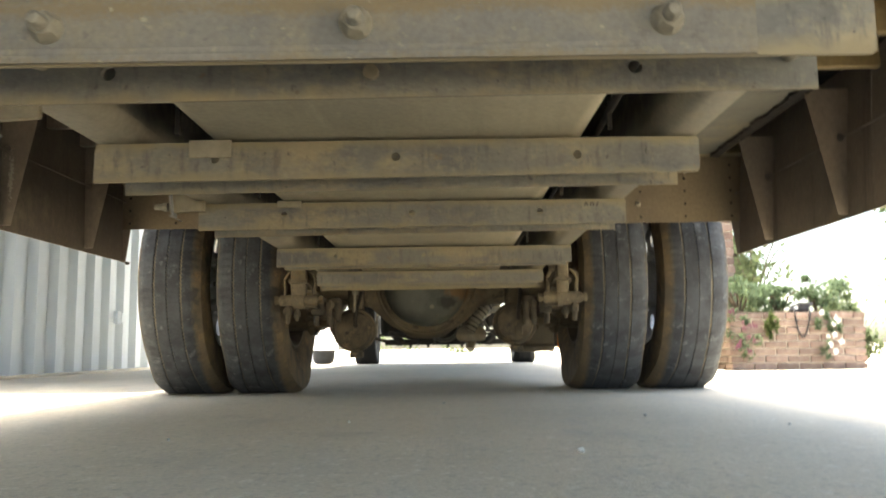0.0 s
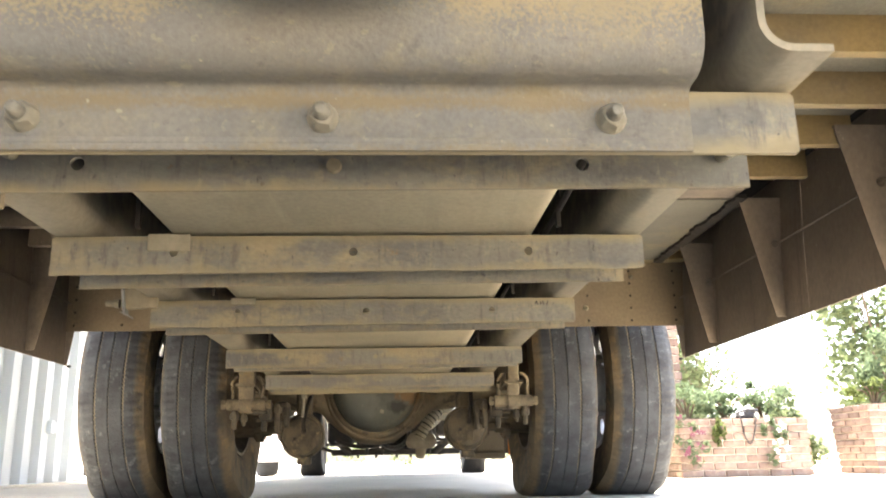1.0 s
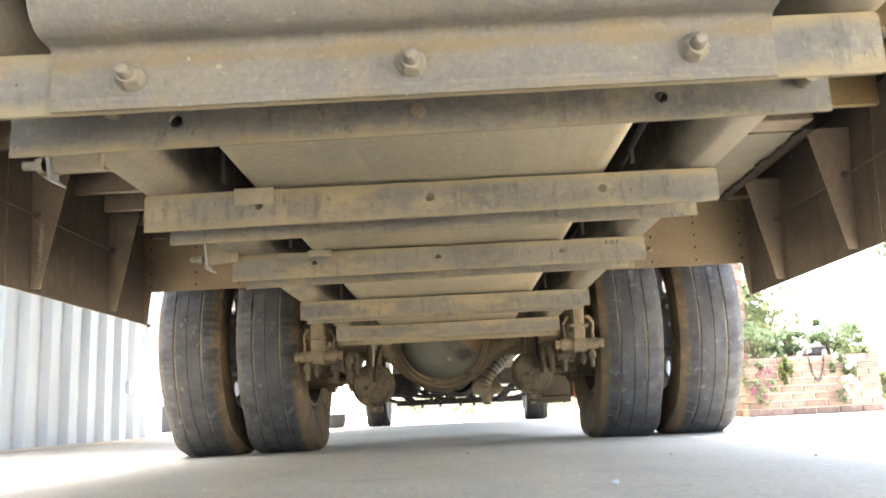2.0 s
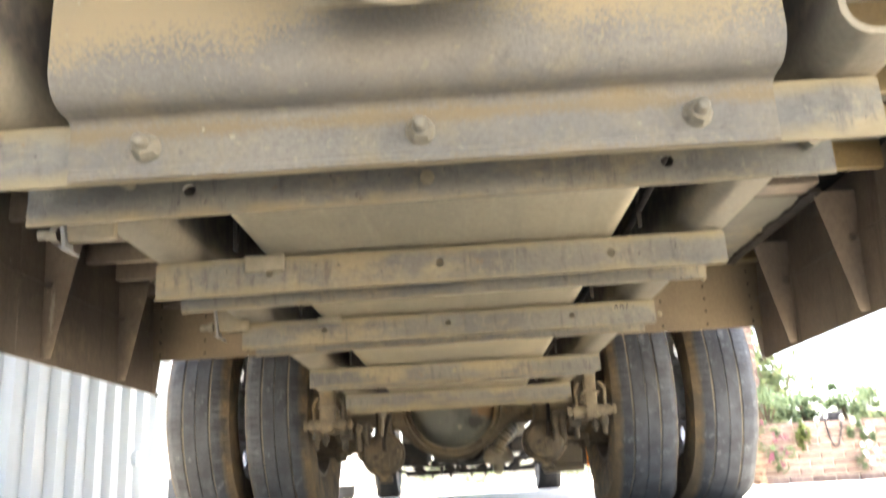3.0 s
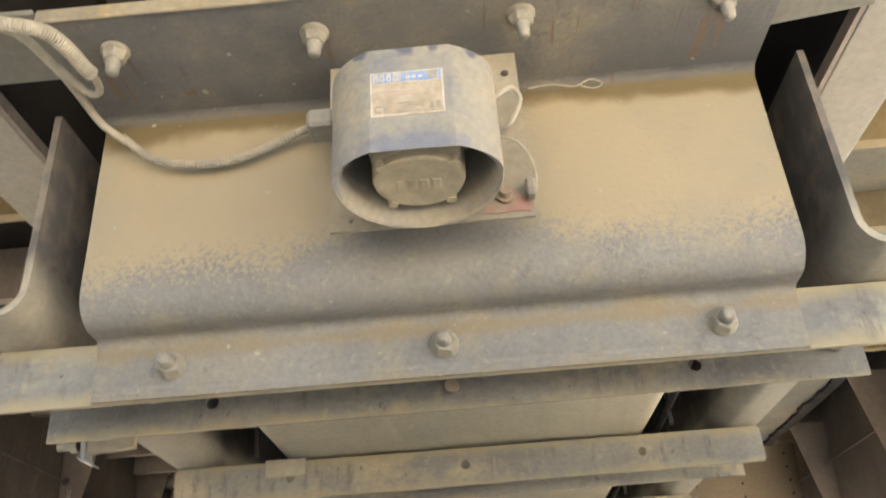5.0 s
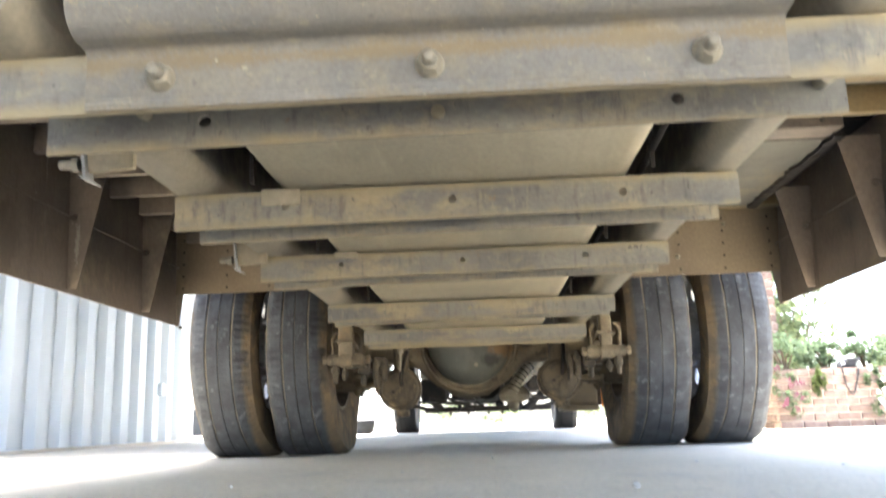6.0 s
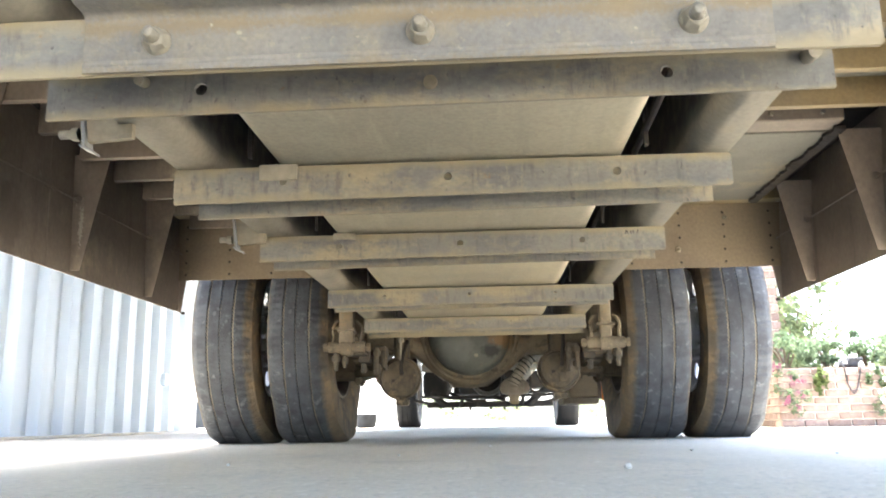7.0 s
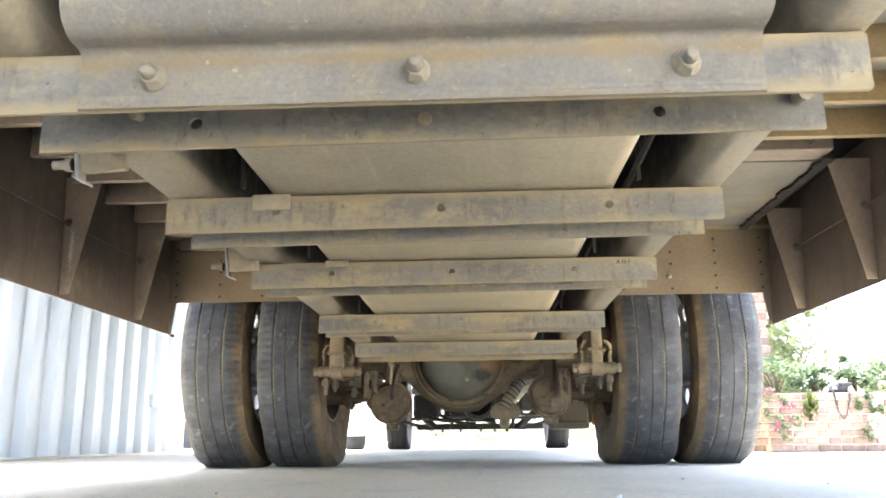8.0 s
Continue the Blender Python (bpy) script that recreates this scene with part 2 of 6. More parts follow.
def leaf_material(name, base, second):
    """Leaf surface that also lets light through."""
    m = material(name, base, second, scale=4, rough=0.75, bump=0)
    n, l = m.node_tree.nodes, m.node_tree.links
    b, out = n["Principled BSDF"], n["Material Output"]
    tr = n.new("ShaderNodeBsdfTranslucent")
    l.new(b.inputs["Base Color"].links[0].from_socket, tr.inputs["Color"])
    mx = n.new("ShaderNodeMixShader")
    mx.inputs[0].default_value = 0.55
    l.new(b.outputs[0], mx.inputs[1])
    l.new(tr.outputs[0], mx.inputs[2])
    l.new(mx.outputs[0], out.inputs["Surface"])
    return m


leaf_a = leaf_material("leaf_green", (0.088, 0.122, 0.066), (0.108, 0.142, 0.082))
leaf_b = leaf_material("leaf_light", (0.094, 0.118, 0.038), (0.070, 0.098, 0.036))
leaf_c = leaf_material("leaf_sunlit", (0.118, 0.140, 0.072), (0.092, 0.118, 0.054))
bark = material("bark", (0.13, 0.10, 0.07), (0.08, 0.06, 0.045), scale=12, rough=0.95, bump=0.6)
petal_white = plain("petal_white", (0.5, 0.49, 0.48), 0.6)
petal_pink = plain("petal_magenta", (0.085, 0.016, 0.038), 0.8)
white_paint = material("white_paint", (0.78, 0.78, 0.77), (0.72, 0.72, 0.71), scale=2, rough=0.5, bump=0.03)
bag_mat = material("black_fabric", (0.02, 0.02, 0.022), (0.035, 0.035, 0.04), scale=20, rough=0.8)
stone_pale = material("pale_stone", (0.62, 0.6, 0.55), rough=0.9)
tub_mat = material("grey_tub", (0.020, 0.022, 0.027), (0.014, 0.015, 0.019), scale=6, rough=0.8)


def dusted_plate():
    """Grey-blue steel under beige road dust: the dust ends in a ragged, speckled border towards the lower bend."""
    m = material("dusted_rear_plate", (0.146, 0.132, 0.110), (0.118, 0.110, 0.097), scale=6, rough=0.75, bump=0.3, fine=180,
                 third=(0.172, 0.144, 0.098), third_patch=(0.48, 0.66), third_scale=9,
                 layers=(((0.205, 0.178, 0.122), 0.60, 0.65, 80, (0.8, 1, 1), 0.45), ((0.082, 0.077, 0.070), 0.61, 0.66, 55, (0.8, 1, 1), 0.5)))
    n, l = m.node_tree.nodes, m.node_tree.links
    b = n["Principled BSDF"]
    old = b.inputs["Base Color"].links[0].from_socket
    tc = n.new("ShaderNodeTexCoord")
    sep = n.new("ShaderNodeSeparateXYZ")
    l.new(tc.outputs["Object"], sep.inputs[0])
    speck = n.new("ShaderNodeTexNoise")
    speck.inputs["Scale"].default_value, speck.inputs["Detail"].default_value = 260, 5
    l.new(tc.outputs["Object"], speck.inputs["Vector"])
    broad = n.new("ShaderNodeTexNoise")
    broad.inputs["Scale"].default_value, broad.inputs["Detail"].default_value = 9, 9
    l.new(tc.outputs["Object"], broad.inputs["Vector"])
    h = n.new("ShaderNodeMath")
    h.operation = "MULTIPLY_ADD"
    l.new(speck.outputs["Fac"], h.inputs[0])
    h.inputs[1].default_value = 0.13
    l.new(sep.outputs["Z"], h.inputs[2])
    h2 = n.new("ShaderNodeMath")
    h2.operation = "MULTIPLY_ADD"
    l.new(broad.outputs["Fac"], h2.inputs[0])
    h2.inputs[1].default_value = 0.07
    l.new(h.outputs[0], h2.inputs[2])
    lo = n.new("ShaderNodeMapRange")
    lo.inputs["From Min"].default_value, lo.inputs["From Max"].default_value = 0.627, 0.662
    # the dust is knocked off higher up under the alarm
    ax = n.new("ShaderNodeMath")
    ax.operation = "ABSOLUTE"
    l.new(sep.outputs["X"], ax.inputs[0])
    dip = n.new("ShaderNodeMapRange")
    dip.interpolation_type = "SMOOTHSTEP"
    dip.inputs["From Min"].default_value, dip.inputs["From Max"].default_value = 0.02, 0.20
    dip.inputs["To Min"].default_value, dip.inputs["To Max"].default_value = -0.028, 0.004
    l.new(ax.outputs[0], dip.inputs["Value"])
    h3 = n.new("ShaderNodeMath")
    h3.operation = "ADD"
    l.new(h2.outputs[0], h3.inputs[0])
    l.new(dip.outputs[0], h3.inputs[1])
    l.new(h3.outputs[0], lo.inputs["Value"])
    hi = n.new("ShaderNodeMapRange")
    hi.inputs["From Min"].default_value, hi.inputs["From Max"].default_value = 0.7215, 0.715
    l.new(sep.outputs["Z"], hi.inputs["Value"])
    both = n.new("ShaderNodeMath")
    both.operation = "MULTIPLY"
    l.new(lo.outputs[0], both.inputs[0])
    l.new(hi.outputs[0], both.inputs[1])
    mx = n.new("ShaderNodeMix")
    mx.data_type = "RGBA"
    l.new(both.outputs[0], mx.inputs[0])
    l.new(old, mx.inputs[6])
    smear = n.new("ShaderNodeTexNoise")
    smear.inputs["Scale"].default_value, smear.inputs["Detail"].default_value = 5, 7
    l.new(tc.outputs["Object"], smear.inputs["Vector"])
    sr = n.new("ShaderNodeMapRange")
    sr.inputs["From Min"].default_value, sr.inputs["From Max"].default_value = 0.44, 0.62
    l.new(smear.outputs["Fac"], sr.inputs["Value"])
    dusty = n.new("ShaderNodeMix")
    dusty.data_type = "RGBA"
    l.new(sr.outputs[0], dusty.inputs[0])
    dusty.inputs[6].default_value = (0.205, 0.161, 0.098, 1)
    dusty.inputs[7].default_value = (0.166, 0.142, 0.098, 1)
    l.new(dusty.outputs[2], mx.inputs[7])
    # a ragged rust line along the upper fold
    wob = n.new("ShaderNodeMath")
    wob.operation = "MULTIPLY_ADD"
    l.new(broad.outputs["Fac"], wob.inputs[0])
    wob.inputs[1].default_value = -0.075
    l.new(sep.outputs["Z"], wob.inputs[2])
    line = n.new("ShaderNodeMapRange")
    line.interpolation_type = "SMOOTHSTEP"
    line.inputs["From Min"].default_value, line.inputs["From Max"].default_value = 0.654, 0.672
    l.new(wob.outputs[0], line.inputs["Value"])
    off = n.new("ShaderNodeMath")
    off.operation = "MULTIPLY"
    l.new(line.outputs[0], off.inputs[0])
    l.new(hi.outputs[0], off.inputs[1])
    thin = n.new("ShaderNodeMath")
    thin.operation = "MULTIPLY"
    l.new(off.outputs[0], thin.inputs[0])
    thin.inputs[1].default_value = 0.95
    mr = n.new("ShaderNodeMix")
    mr.data_type = "RGBA"
    l.new(thin.outputs[0], mr.inputs[0])
    l.new(mx.outputs[2], mr.inputs[6])
    mr.inputs[7].default_value = (0.088, 0.064, 0.027, 1)
    streak = n.new("ShaderNodeTexNoise")
    streak.inputs["Scale"].default_value, streak.inputs["Detail"].default_value = 14, 6
    mp2 = n.new("ShaderNodeMapping")
    mp2.inputs["Scale"].default_value = (6.0, 0.7, 1.0)
    l.new(tc.outputs["Object"], mp2.inputs[0])
    l.new(mp2.outputs[0], streak.inputs["Vector"])
    st = n.new("ShaderNodeMapRange")
    st.inputs["From Min"].default_value, st.inputs["From Max"].default_value = 0.64, 0.72
    st.inputs["To Max"].default_value = 0.7
    l.new(streak.outputs["Fac"], st.inputs["Value"])
    m3 = n.new("ShaderNodeMix")
    m3.data_type = "RGBA"
    flange = n.new("ShaderNodeMath")
    flange.operation = "GREATER_THAN"
    l.new(sep.outputs["Z"], flange.inputs[0])
    flange.inputs[1].default_value = 0.7155
    only = n.new("ShaderNodeMath")
    only.operation = "MULTIPLY"
    l.new(st.outputs[0], only.inputs[0])
    l.new(flange.outputs[0], only.inputs[1])
    l.new(only.outputs[0], m3.inputs[0])
    bare = n.new("ShaderNodeMapRange")
    bare.inputs["From Min"].default_value, bare.inputs["From Max"].default_value = 0.74, 0.30
    bare.inputs["To Max"].default_value = 0.85
    l.new(broad.outputs["Fac"], bare.inputs["Value"])
    on_flange = n.new("ShaderNodeMath")
    on_flange.operation = "MULTIPLY"
    l.new(bare.outputs[0], on_flange.inputs[0])
    l.new(flange.outputs[0], on_flange.inputs[1])
    mb = n.new("ShaderNodeMix")
    mb.data_type = "RGBA"
    l.new(on_flange.outputs[0], mb.inputs[0])
    l.new(mr.outputs[2], mb.inputs[6])
    mb.inputs[7].default_value = (0.066, 0.064, 0.061, 1)
    l.new(mb.outputs[2], m3.inputs[6])
    m3.inputs[7].default_value = (0.092, 0.05, 0.024, 1)
    fine_drip = n.new("ShaderNodeTexNoise")
    fine_drip.inputs["Scale"].default_value, fine_drip.inputs["Detail"].default_value = 60, 5
    mp4 = n.new("ShaderNodeMapping")
    mp4.inputs["Scale"].default_value = (3.0, 0.5, 1.0)
    l.new(tc.outputs["Object"], mp4.inputs[0])
    l.new(mp4.outputs[0], fine_drip.inputs["Vector"])
    # settled dust along the joggle and the lower edge
    last = m3.outputs[2]
    for z0, half, strength in ((0.484, 0.007, 0.75), (0.437, 0.002, 0.7)):
        d1 = n.new("ShaderNodeMath")
        d1.operation = "SUBTRACT"
        l.new(sep.outputs["Z"], d1.inputs[0])
        d1.inputs[1].default_value = z0
        d2 = n.new("ShaderNodeMath")
        d2.operation = "ABSOLUTE"
        l.new(d1.outputs[0], d2.inputs[0])
        d3 = n.new("ShaderNodeMath")
        d3.operation = "MULTIPLY_ADD"
        l.new(speck.outputs["Fac"], d3.inputs[0])
        d3.inputs[1].default_value = -0.022
        l.new(d2.outputs[0], d3.inputs[2])
        d4 = n.new("ShaderNodeMath")
        d4.operation = "MULTIPLY_ADD"
        l.new(broad.outputs["Fac"], d4.inputs[0])
        d4.inputs[1].default_value = -0.03
        l.new(d3.outputs[0], d4.inputs[2])
        d5 = n.new("ShaderNodeMapRange")
        d5.inputs["From Min"].default_value, d5.inputs["From Max"].default_value = half - 0.022, half - 0.032
        d5.inputs["To Max"].default_value = strength
        l.new(d4.outputs[0], d5.inputs["Value"])
        m4 = n.new("ShaderNodeMix")
        m4.data_type = "RGBA"
        l.new(d5.outputs[0], m4.inputs[0])
        l.new(last, m4.inputs[6])
        m4.inputs[7].default_value = (0.142, 0.106, 0.058, 1)
        last = m4.outputs[2]
    for bx, by, rx, ry, strength in ((0.271, 1.208, 0.007, 0.05, 0.65), (0.287, 1.200, 0.006, 0.05, 0.55), (-0.303, 1.210, 0.005, 0.035, 0.6), (-0.292, 1.212, 0.005, 0.035, 0.5), (-0.232, 1.231, 0.008, 0.007, 0.8)):
        q1 = n.new("ShaderNodeVectorMath")
        q1.operation = "SUBTRACT"
        l.new(tc.outputs["Object"], q1.inputs[0])
        q1.inputs[1].default_value = (bx, by, 0.722)
        q2 = n.new("ShaderNodeVectorMath")
        q2.operation = "DIVIDE"
        l.new(q1.outputs[0], q2.inputs[0])
        q2.inputs[1].default_value = (rx, ry, 0.02)
        q3 = n.new("ShaderNodeVectorMath")
        q3.operation = "LENGTH"
        l.new(q2.outputs[0], q3.inputs[0])
        q4 = n.new("ShaderNodeMath")
        q4.operation = "MULTIPLY_ADD"
        l.new(fine_drip.outputs["Fac"], q4.inputs[0])
        q4.inputs[1].default_value = 2.4
        l.new(q3.outputs["Value"], q4.inputs[2])
        q5 = n.new("ShaderNodeMapRange")
        q5.inputs["From Min"].default_value, q5.inputs["From Max"].default_value = 1.95, 1.75
        q5.inputs["To Max"].default_value = strength
        l.new(q4.outputs[0], q5.inputs["Value"])
        q6 = n.new("ShaderNodeMix")
        q6.data_type = "RGBA"
        l.new(q5.outputs[0], q6.inputs[0])
        l.new(last, q6.inputs[6])
        q6.inputs[7].default_value = (0.115, 0.072, 0.036, 1)
        last = q6.outputs[2]
    # pale splashes of grit
    fleck = n.new("ShaderNodeTexNoise")
    fleck.inputs["Scale"].default_value, fleck.inputs["Detail"].default_value = 75, 3
    l.new(tc.outputs["Object"], fleck.inputs["Vector"])
    fr = n.new("ShaderNodeMapRange")
    fr.inputs["From Min"].default_value, fr.inputs["From Max"].default_value = 0.715, 0.745
    l.new(fleck.outputs["Fac"], fr.inputs["Value"])
    m5 = n.new("ShaderNodeMix")
    m5.data_type = "RGBA"
    l.new(fr.outputs[0], m5.inputs[0])
    l.new(last, m5.inputs[6])
    m5.inputs[7].default_value = (0.215, 0.19, 0.135, 1)
    l.new(m5.outputs[2], b.inputs["Base Color"])
    return m


plate_mat = dusted_plate()


def stain(m, at, size, tone, strength, scale=30.0, rag=1.6):
    """A ragged stain on a material, round a place in object space."""
    n, l = m.node_tree.nodes, m.node_tree.links
    b = n["Principled BSDF"]
    old = b.inputs["Base Color"].links[0].from_socket
    tc = n.new("ShaderNodeTexCoord")
    t = n.new("ShaderNodeTexNoise")
    t.inputs["Scale"].default_value, t.inputs["Detail"].default_value = scale, 8
    l.new(tc.outputs["Object"], t.inputs["Vector"])
    sub = n.new("ShaderNodeVectorMath")
    sub.operation = "SUBTRACT"
    l.new(tc.outputs["Object"], sub.inputs[0])
    sub.inputs[1].default_value = at
    div = n.new("ShaderNodeVectorMath")
    div.operation = "DIVIDE"
    l.new(sub.outputs[0], div.inputs[0])
    div.inputs[1].default_value = size
    ln = n.new("ShaderNodeVectorMath")
    ln.operation = "LENGTH"
    l.new(div.outputs[0], ln.inputs[0])
    add = n.new("ShaderNodeMath")
    add.operation = "MULTIPLY_ADD"
    l.new(t.outputs["Fac"], add.inputs[0])
    add.inputs[1].default_value = rag
    l.new(ln.outputs["Value"], add.inputs[2])
    r = n.new("ShaderNodeMapRange")
    r.inputs["From Min"].default_value, r.inputs["From Max"].default_value = 1.0 + rag * 0.5, 0.55 + rag * 0.5
    r.inputs["To Max"].default_value = strength
    l.new(add.outputs[0], r.inputs["Value"])
    x = n.new("ShaderNodeMix")
    x.data_type = "RGBA"
    l.new(r.outputs[0], x.inputs[0])
    l.new(old, x.inputs[6])
    x.inputs[7].default_value = (*tone, 1)
    l.new(x.outputs[2], b.inputs["Base Color"])


for stained in (cover_mat, axle_mat):
    stain(stained, (0.105, 4.37, 0.452), (0.075, 0.2, 0.045), (0.19, 0.105, 0.042), 0.8)
stain(cover_mat, (0.070, 4.35, 0.405), (0.048, 0.2, 0.036), (0.030, 0.026, 0.022), 0.85)
stain(brown, (-1.225, 3.035, 0.715), (0.008, 0.02, 0.075), (0.34, 0.31, 0.26), 0.5, 170, 3.5)
stain(brown, (-1.255, 2.70, 0.66), (0.03, 0.10, 0.12), (0.060, 0.050, 0.040), 0.6, 18)
stain(brown, (-1.255, 2.35, 0.64), (0.03, 0.07, 0.10), (0.060, 0.050, 0.040), 0.6, 22)
for x, w in ((-0.042, 0.007), (-0.008, 0.010), (0.016, 0.006), (0.045, 0.006)):
    stain(alarm_mat, (x, 1.098, 0.6245), (w, 0.03, 0.009), (0.046, 0.050, 0.066), 0.85, 90, 1.8)
stain(alarm_mat, (-0.004, 1.087, 0.5335), (0.05, 0.012, 0.010), (0.075, 0.085, 0.115), 0.5, 60, 2.0)
stain(cover_mat, (-0.10, 4.33, 0.42), (0.09, 0.2, 0.09), (0.150, 0.148, 0.125), 0.5, 14)


def member_steel():
    """Grey-blue steel of the crossmembers, with beige dust settled along the upper and lower edges."""
    m = material("crossmember_steel", (0.150, 0.140, 0.116), (0.100, 0.097, 0.090), scale=7, rough=0.72, bump=0.3, fine=190,
                 third=(0.215, 0.176, 0.112), third_patch=(0.50, 0.62), third_scale=8, stretch=(0.6, 1, 1),
                 layers=(((0.070, 0.068, 0.064), 0.54, 0.66, 45, (1.6, 1, 0.30), 0.55), ((0.220, 0.190, 0.134), 0.565, 0.66, 75, (1.2, 1, 0.6), 0.38),
                         ((0.270, 0.242, 0.184), 0.685, 0.71, 130, (1, 1, 0.9), 0.6), ((0.045, 0.043, 0.040), 0.64, 0.68, 120, (1, 1, 0.6), 0.7),
                         ((0.165, 0.097, 0.040), 0.66, 0.70, 24, (1, 1, 1), 0.6)))
    n, l = m.node_tree.nodes, m.node_tree.links
    b = n["Principled BSDF"]
    old = b.inputs["Base Color"].links[0].from_socket
    tc = n.new("ShaderNodeTexCoord")
    sep = n.new("ShaderNodeSeparateXYZ")
    l.new(tc.outputs["Object"], sep.inputs[0])
    t = n.new("ShaderNodeTexNoise")
    t.inputs["Scale"].default_value, t.inputs["Detail"].default_value = 28, 7
    l.new(tc.outputs["Object"], t.inputs["Vector"])
    wob = n.new("ShaderNodeMath")
    wob.operation = "MULTIPLY_ADD"
    l.new(t.outputs["Fac"], wob.inputs[0])
    wob.inputs[1].default_value, wob.inputs[2].default_value = 0.030, -0.015
    dist = n.new("ShaderNodeMath")
    dist.operation = "SUBTRACT"
    l.new(sep.outputs["Z"], dist.inputs[0])
    dist.inputs[1].default_value = 0.469
    away = n.new("ShaderNodeMath")
    away.operation = "ABSOLUTE"
    l.new(dist.outputs[0], away.inputs[0])
    add = n.new("ShaderNodeMath")
    add.operation = "ADD"
    l.new(away.outputs[0], add.inputs[0])
    l.new(wob.outputs[0], add.inputs[1])
    edge = n.new("ShaderNodeMapRange")
    edge.inputs["From Min"].default_value, edge.inputs["From Max"].default_value = 0.014, 0.030
    l.new(add.outputs[0], edge.inputs["Value"])
    mx = n.new("ShaderNodeMix")
    mx.data_type = "RGBA"
    l.new(edge.outputs[0], mx.inputs[0])
    l.new(old, mx.inputs[6])
    mx.inputs[7].default_value = (0.195, 0.158, 0.096, 1)
    l.new(mx.outputs[2], b.inputs["Base Color"])
    return m


member_mat = member_steel()


def dusted_rail():
    """Frame rail: pale dust caked on the underside and the bend, shade painted as dark tones on the web above a ragged
    border.
    """
    m = rail_steel
    n, l = m.node_tree.nodes, m.node_tree.links
    b = n["Principled BSDF"]
    old = b.inputs["Base Color"].links[0].from_socket
    tc = n.new("ShaderNodeTexCoord")
    sep = n.new("ShaderNodeSeparateXYZ")
    l.new(tc.outputs["Object"], sep.inputs[0])
    t = n.new("ShaderNodeTexNoise")
    t.inputs["Scale"].default_value, t.inputs["Detail"].default_value = 11, 8
    l.new(tc.outputs["Object"], t.inputs["Vector"])
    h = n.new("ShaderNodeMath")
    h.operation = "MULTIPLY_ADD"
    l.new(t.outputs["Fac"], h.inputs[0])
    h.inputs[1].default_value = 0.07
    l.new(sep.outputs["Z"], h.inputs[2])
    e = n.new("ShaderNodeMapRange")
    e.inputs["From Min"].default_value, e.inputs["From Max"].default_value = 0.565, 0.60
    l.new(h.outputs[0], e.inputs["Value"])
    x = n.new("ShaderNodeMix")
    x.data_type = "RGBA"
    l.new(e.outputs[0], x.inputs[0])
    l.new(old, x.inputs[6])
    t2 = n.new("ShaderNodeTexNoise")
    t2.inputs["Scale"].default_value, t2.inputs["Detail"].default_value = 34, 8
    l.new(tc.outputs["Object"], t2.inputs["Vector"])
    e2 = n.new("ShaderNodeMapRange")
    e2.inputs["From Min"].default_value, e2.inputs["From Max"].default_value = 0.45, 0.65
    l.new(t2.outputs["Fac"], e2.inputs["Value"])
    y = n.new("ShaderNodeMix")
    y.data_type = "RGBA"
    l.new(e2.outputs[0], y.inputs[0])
    # dark tones that put the web's shade into its colour
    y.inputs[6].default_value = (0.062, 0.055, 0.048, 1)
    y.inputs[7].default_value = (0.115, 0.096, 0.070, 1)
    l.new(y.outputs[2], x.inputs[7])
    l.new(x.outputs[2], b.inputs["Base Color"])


dusted_rail()

# ---- mesh helpers ----


def finish(name, bm, mats, parent=None, label="", smooth=False):
    me = bpy.data.meshes.new(name)
    bmesh.ops.recalc_face_normals(bm, faces=bm.faces)
    bm.to_mesh(me)
    bm.free()
    for m in (mats if isinstance(mats, (list, tuple)) else [mats]):
        me.materials.append(m)
    if smooth:
        me.polygons.foreach_set("use_smooth", [True] * len(me.polygons))
        me.set_sharp_from_angle(angle=radians(38))
    ob = new(name, me)
    if parent:
        ob.parent = parent
    if label:
        ob["label"] = label
    return ob


def part(name, bm, mats, parent, label="", smooth=False):
    return finish(name, bm, mats, parent, label, smooth)


def twin(ob, m, parent=None):
    """The same mesh again as an object of its own."""
    o = new(ob.name.split(".")[0], ob.data)
    o.parent = parent or ob.parent
    o.matrix_basis = m
    if "label" in ob:
        o["label"] = ob["label"]
    return o


def thing(name, label, category, group="", at=(0, 0, 0), kind=""):
    ob = new(name)
    ob.location = at
    ob.empty_display_size = 0.1
    return tagged(ob, label, category, group, kind)


def box(bm, lo, hi, bevel=0.0, seg=1):
    r = bmesh.ops.create_cube(bm, size=1)
    vs = r["verts"]
    for v in vs:
        v.co = Vector([(lo[i] + hi[i]) / 2 + v.co[i] * (hi[i] - lo[i]) for i in range(3)])
    if bevel:
        es = list({e for v in vs for e in v.link_edges})
        bmesh.ops.bevel(bm, geom=es, offset=bevel, segments=seg, affect="EDGES", profile=0.5)
    return bm


def boxed(lo, hi, bevel=0.003, seg=1):
    return box(bmesh.new(), lo, hi, bevel, seg)


def rod(bm, a, b, r, r2=None, n=16, caps=True):
    a, b = Vector(a), Vector(b)
    r2 = r if r2 is None else r2
    q = (b - a).to_track_quat("Z", "Y").to_matrix()
    ring = []
    for p, rr in ((a, r), (b, r2)):
        ring.append([bm.verts.new(p + q @ Vector((rr * math.cos(2 * math.pi * k / n), rr * math.sin(2 * math.pi * k / n), 0))) for k in range(n)])
    for k in range(n):
        bm.faces.new((ring[0][k], ring[0][(k + 1) % n], ring[1][(k + 1) % n], ring[1][k]))
    if caps:
        bm.faces.new(ring[0][::-1])
        bm.faces.new(ring[1])
    return bm


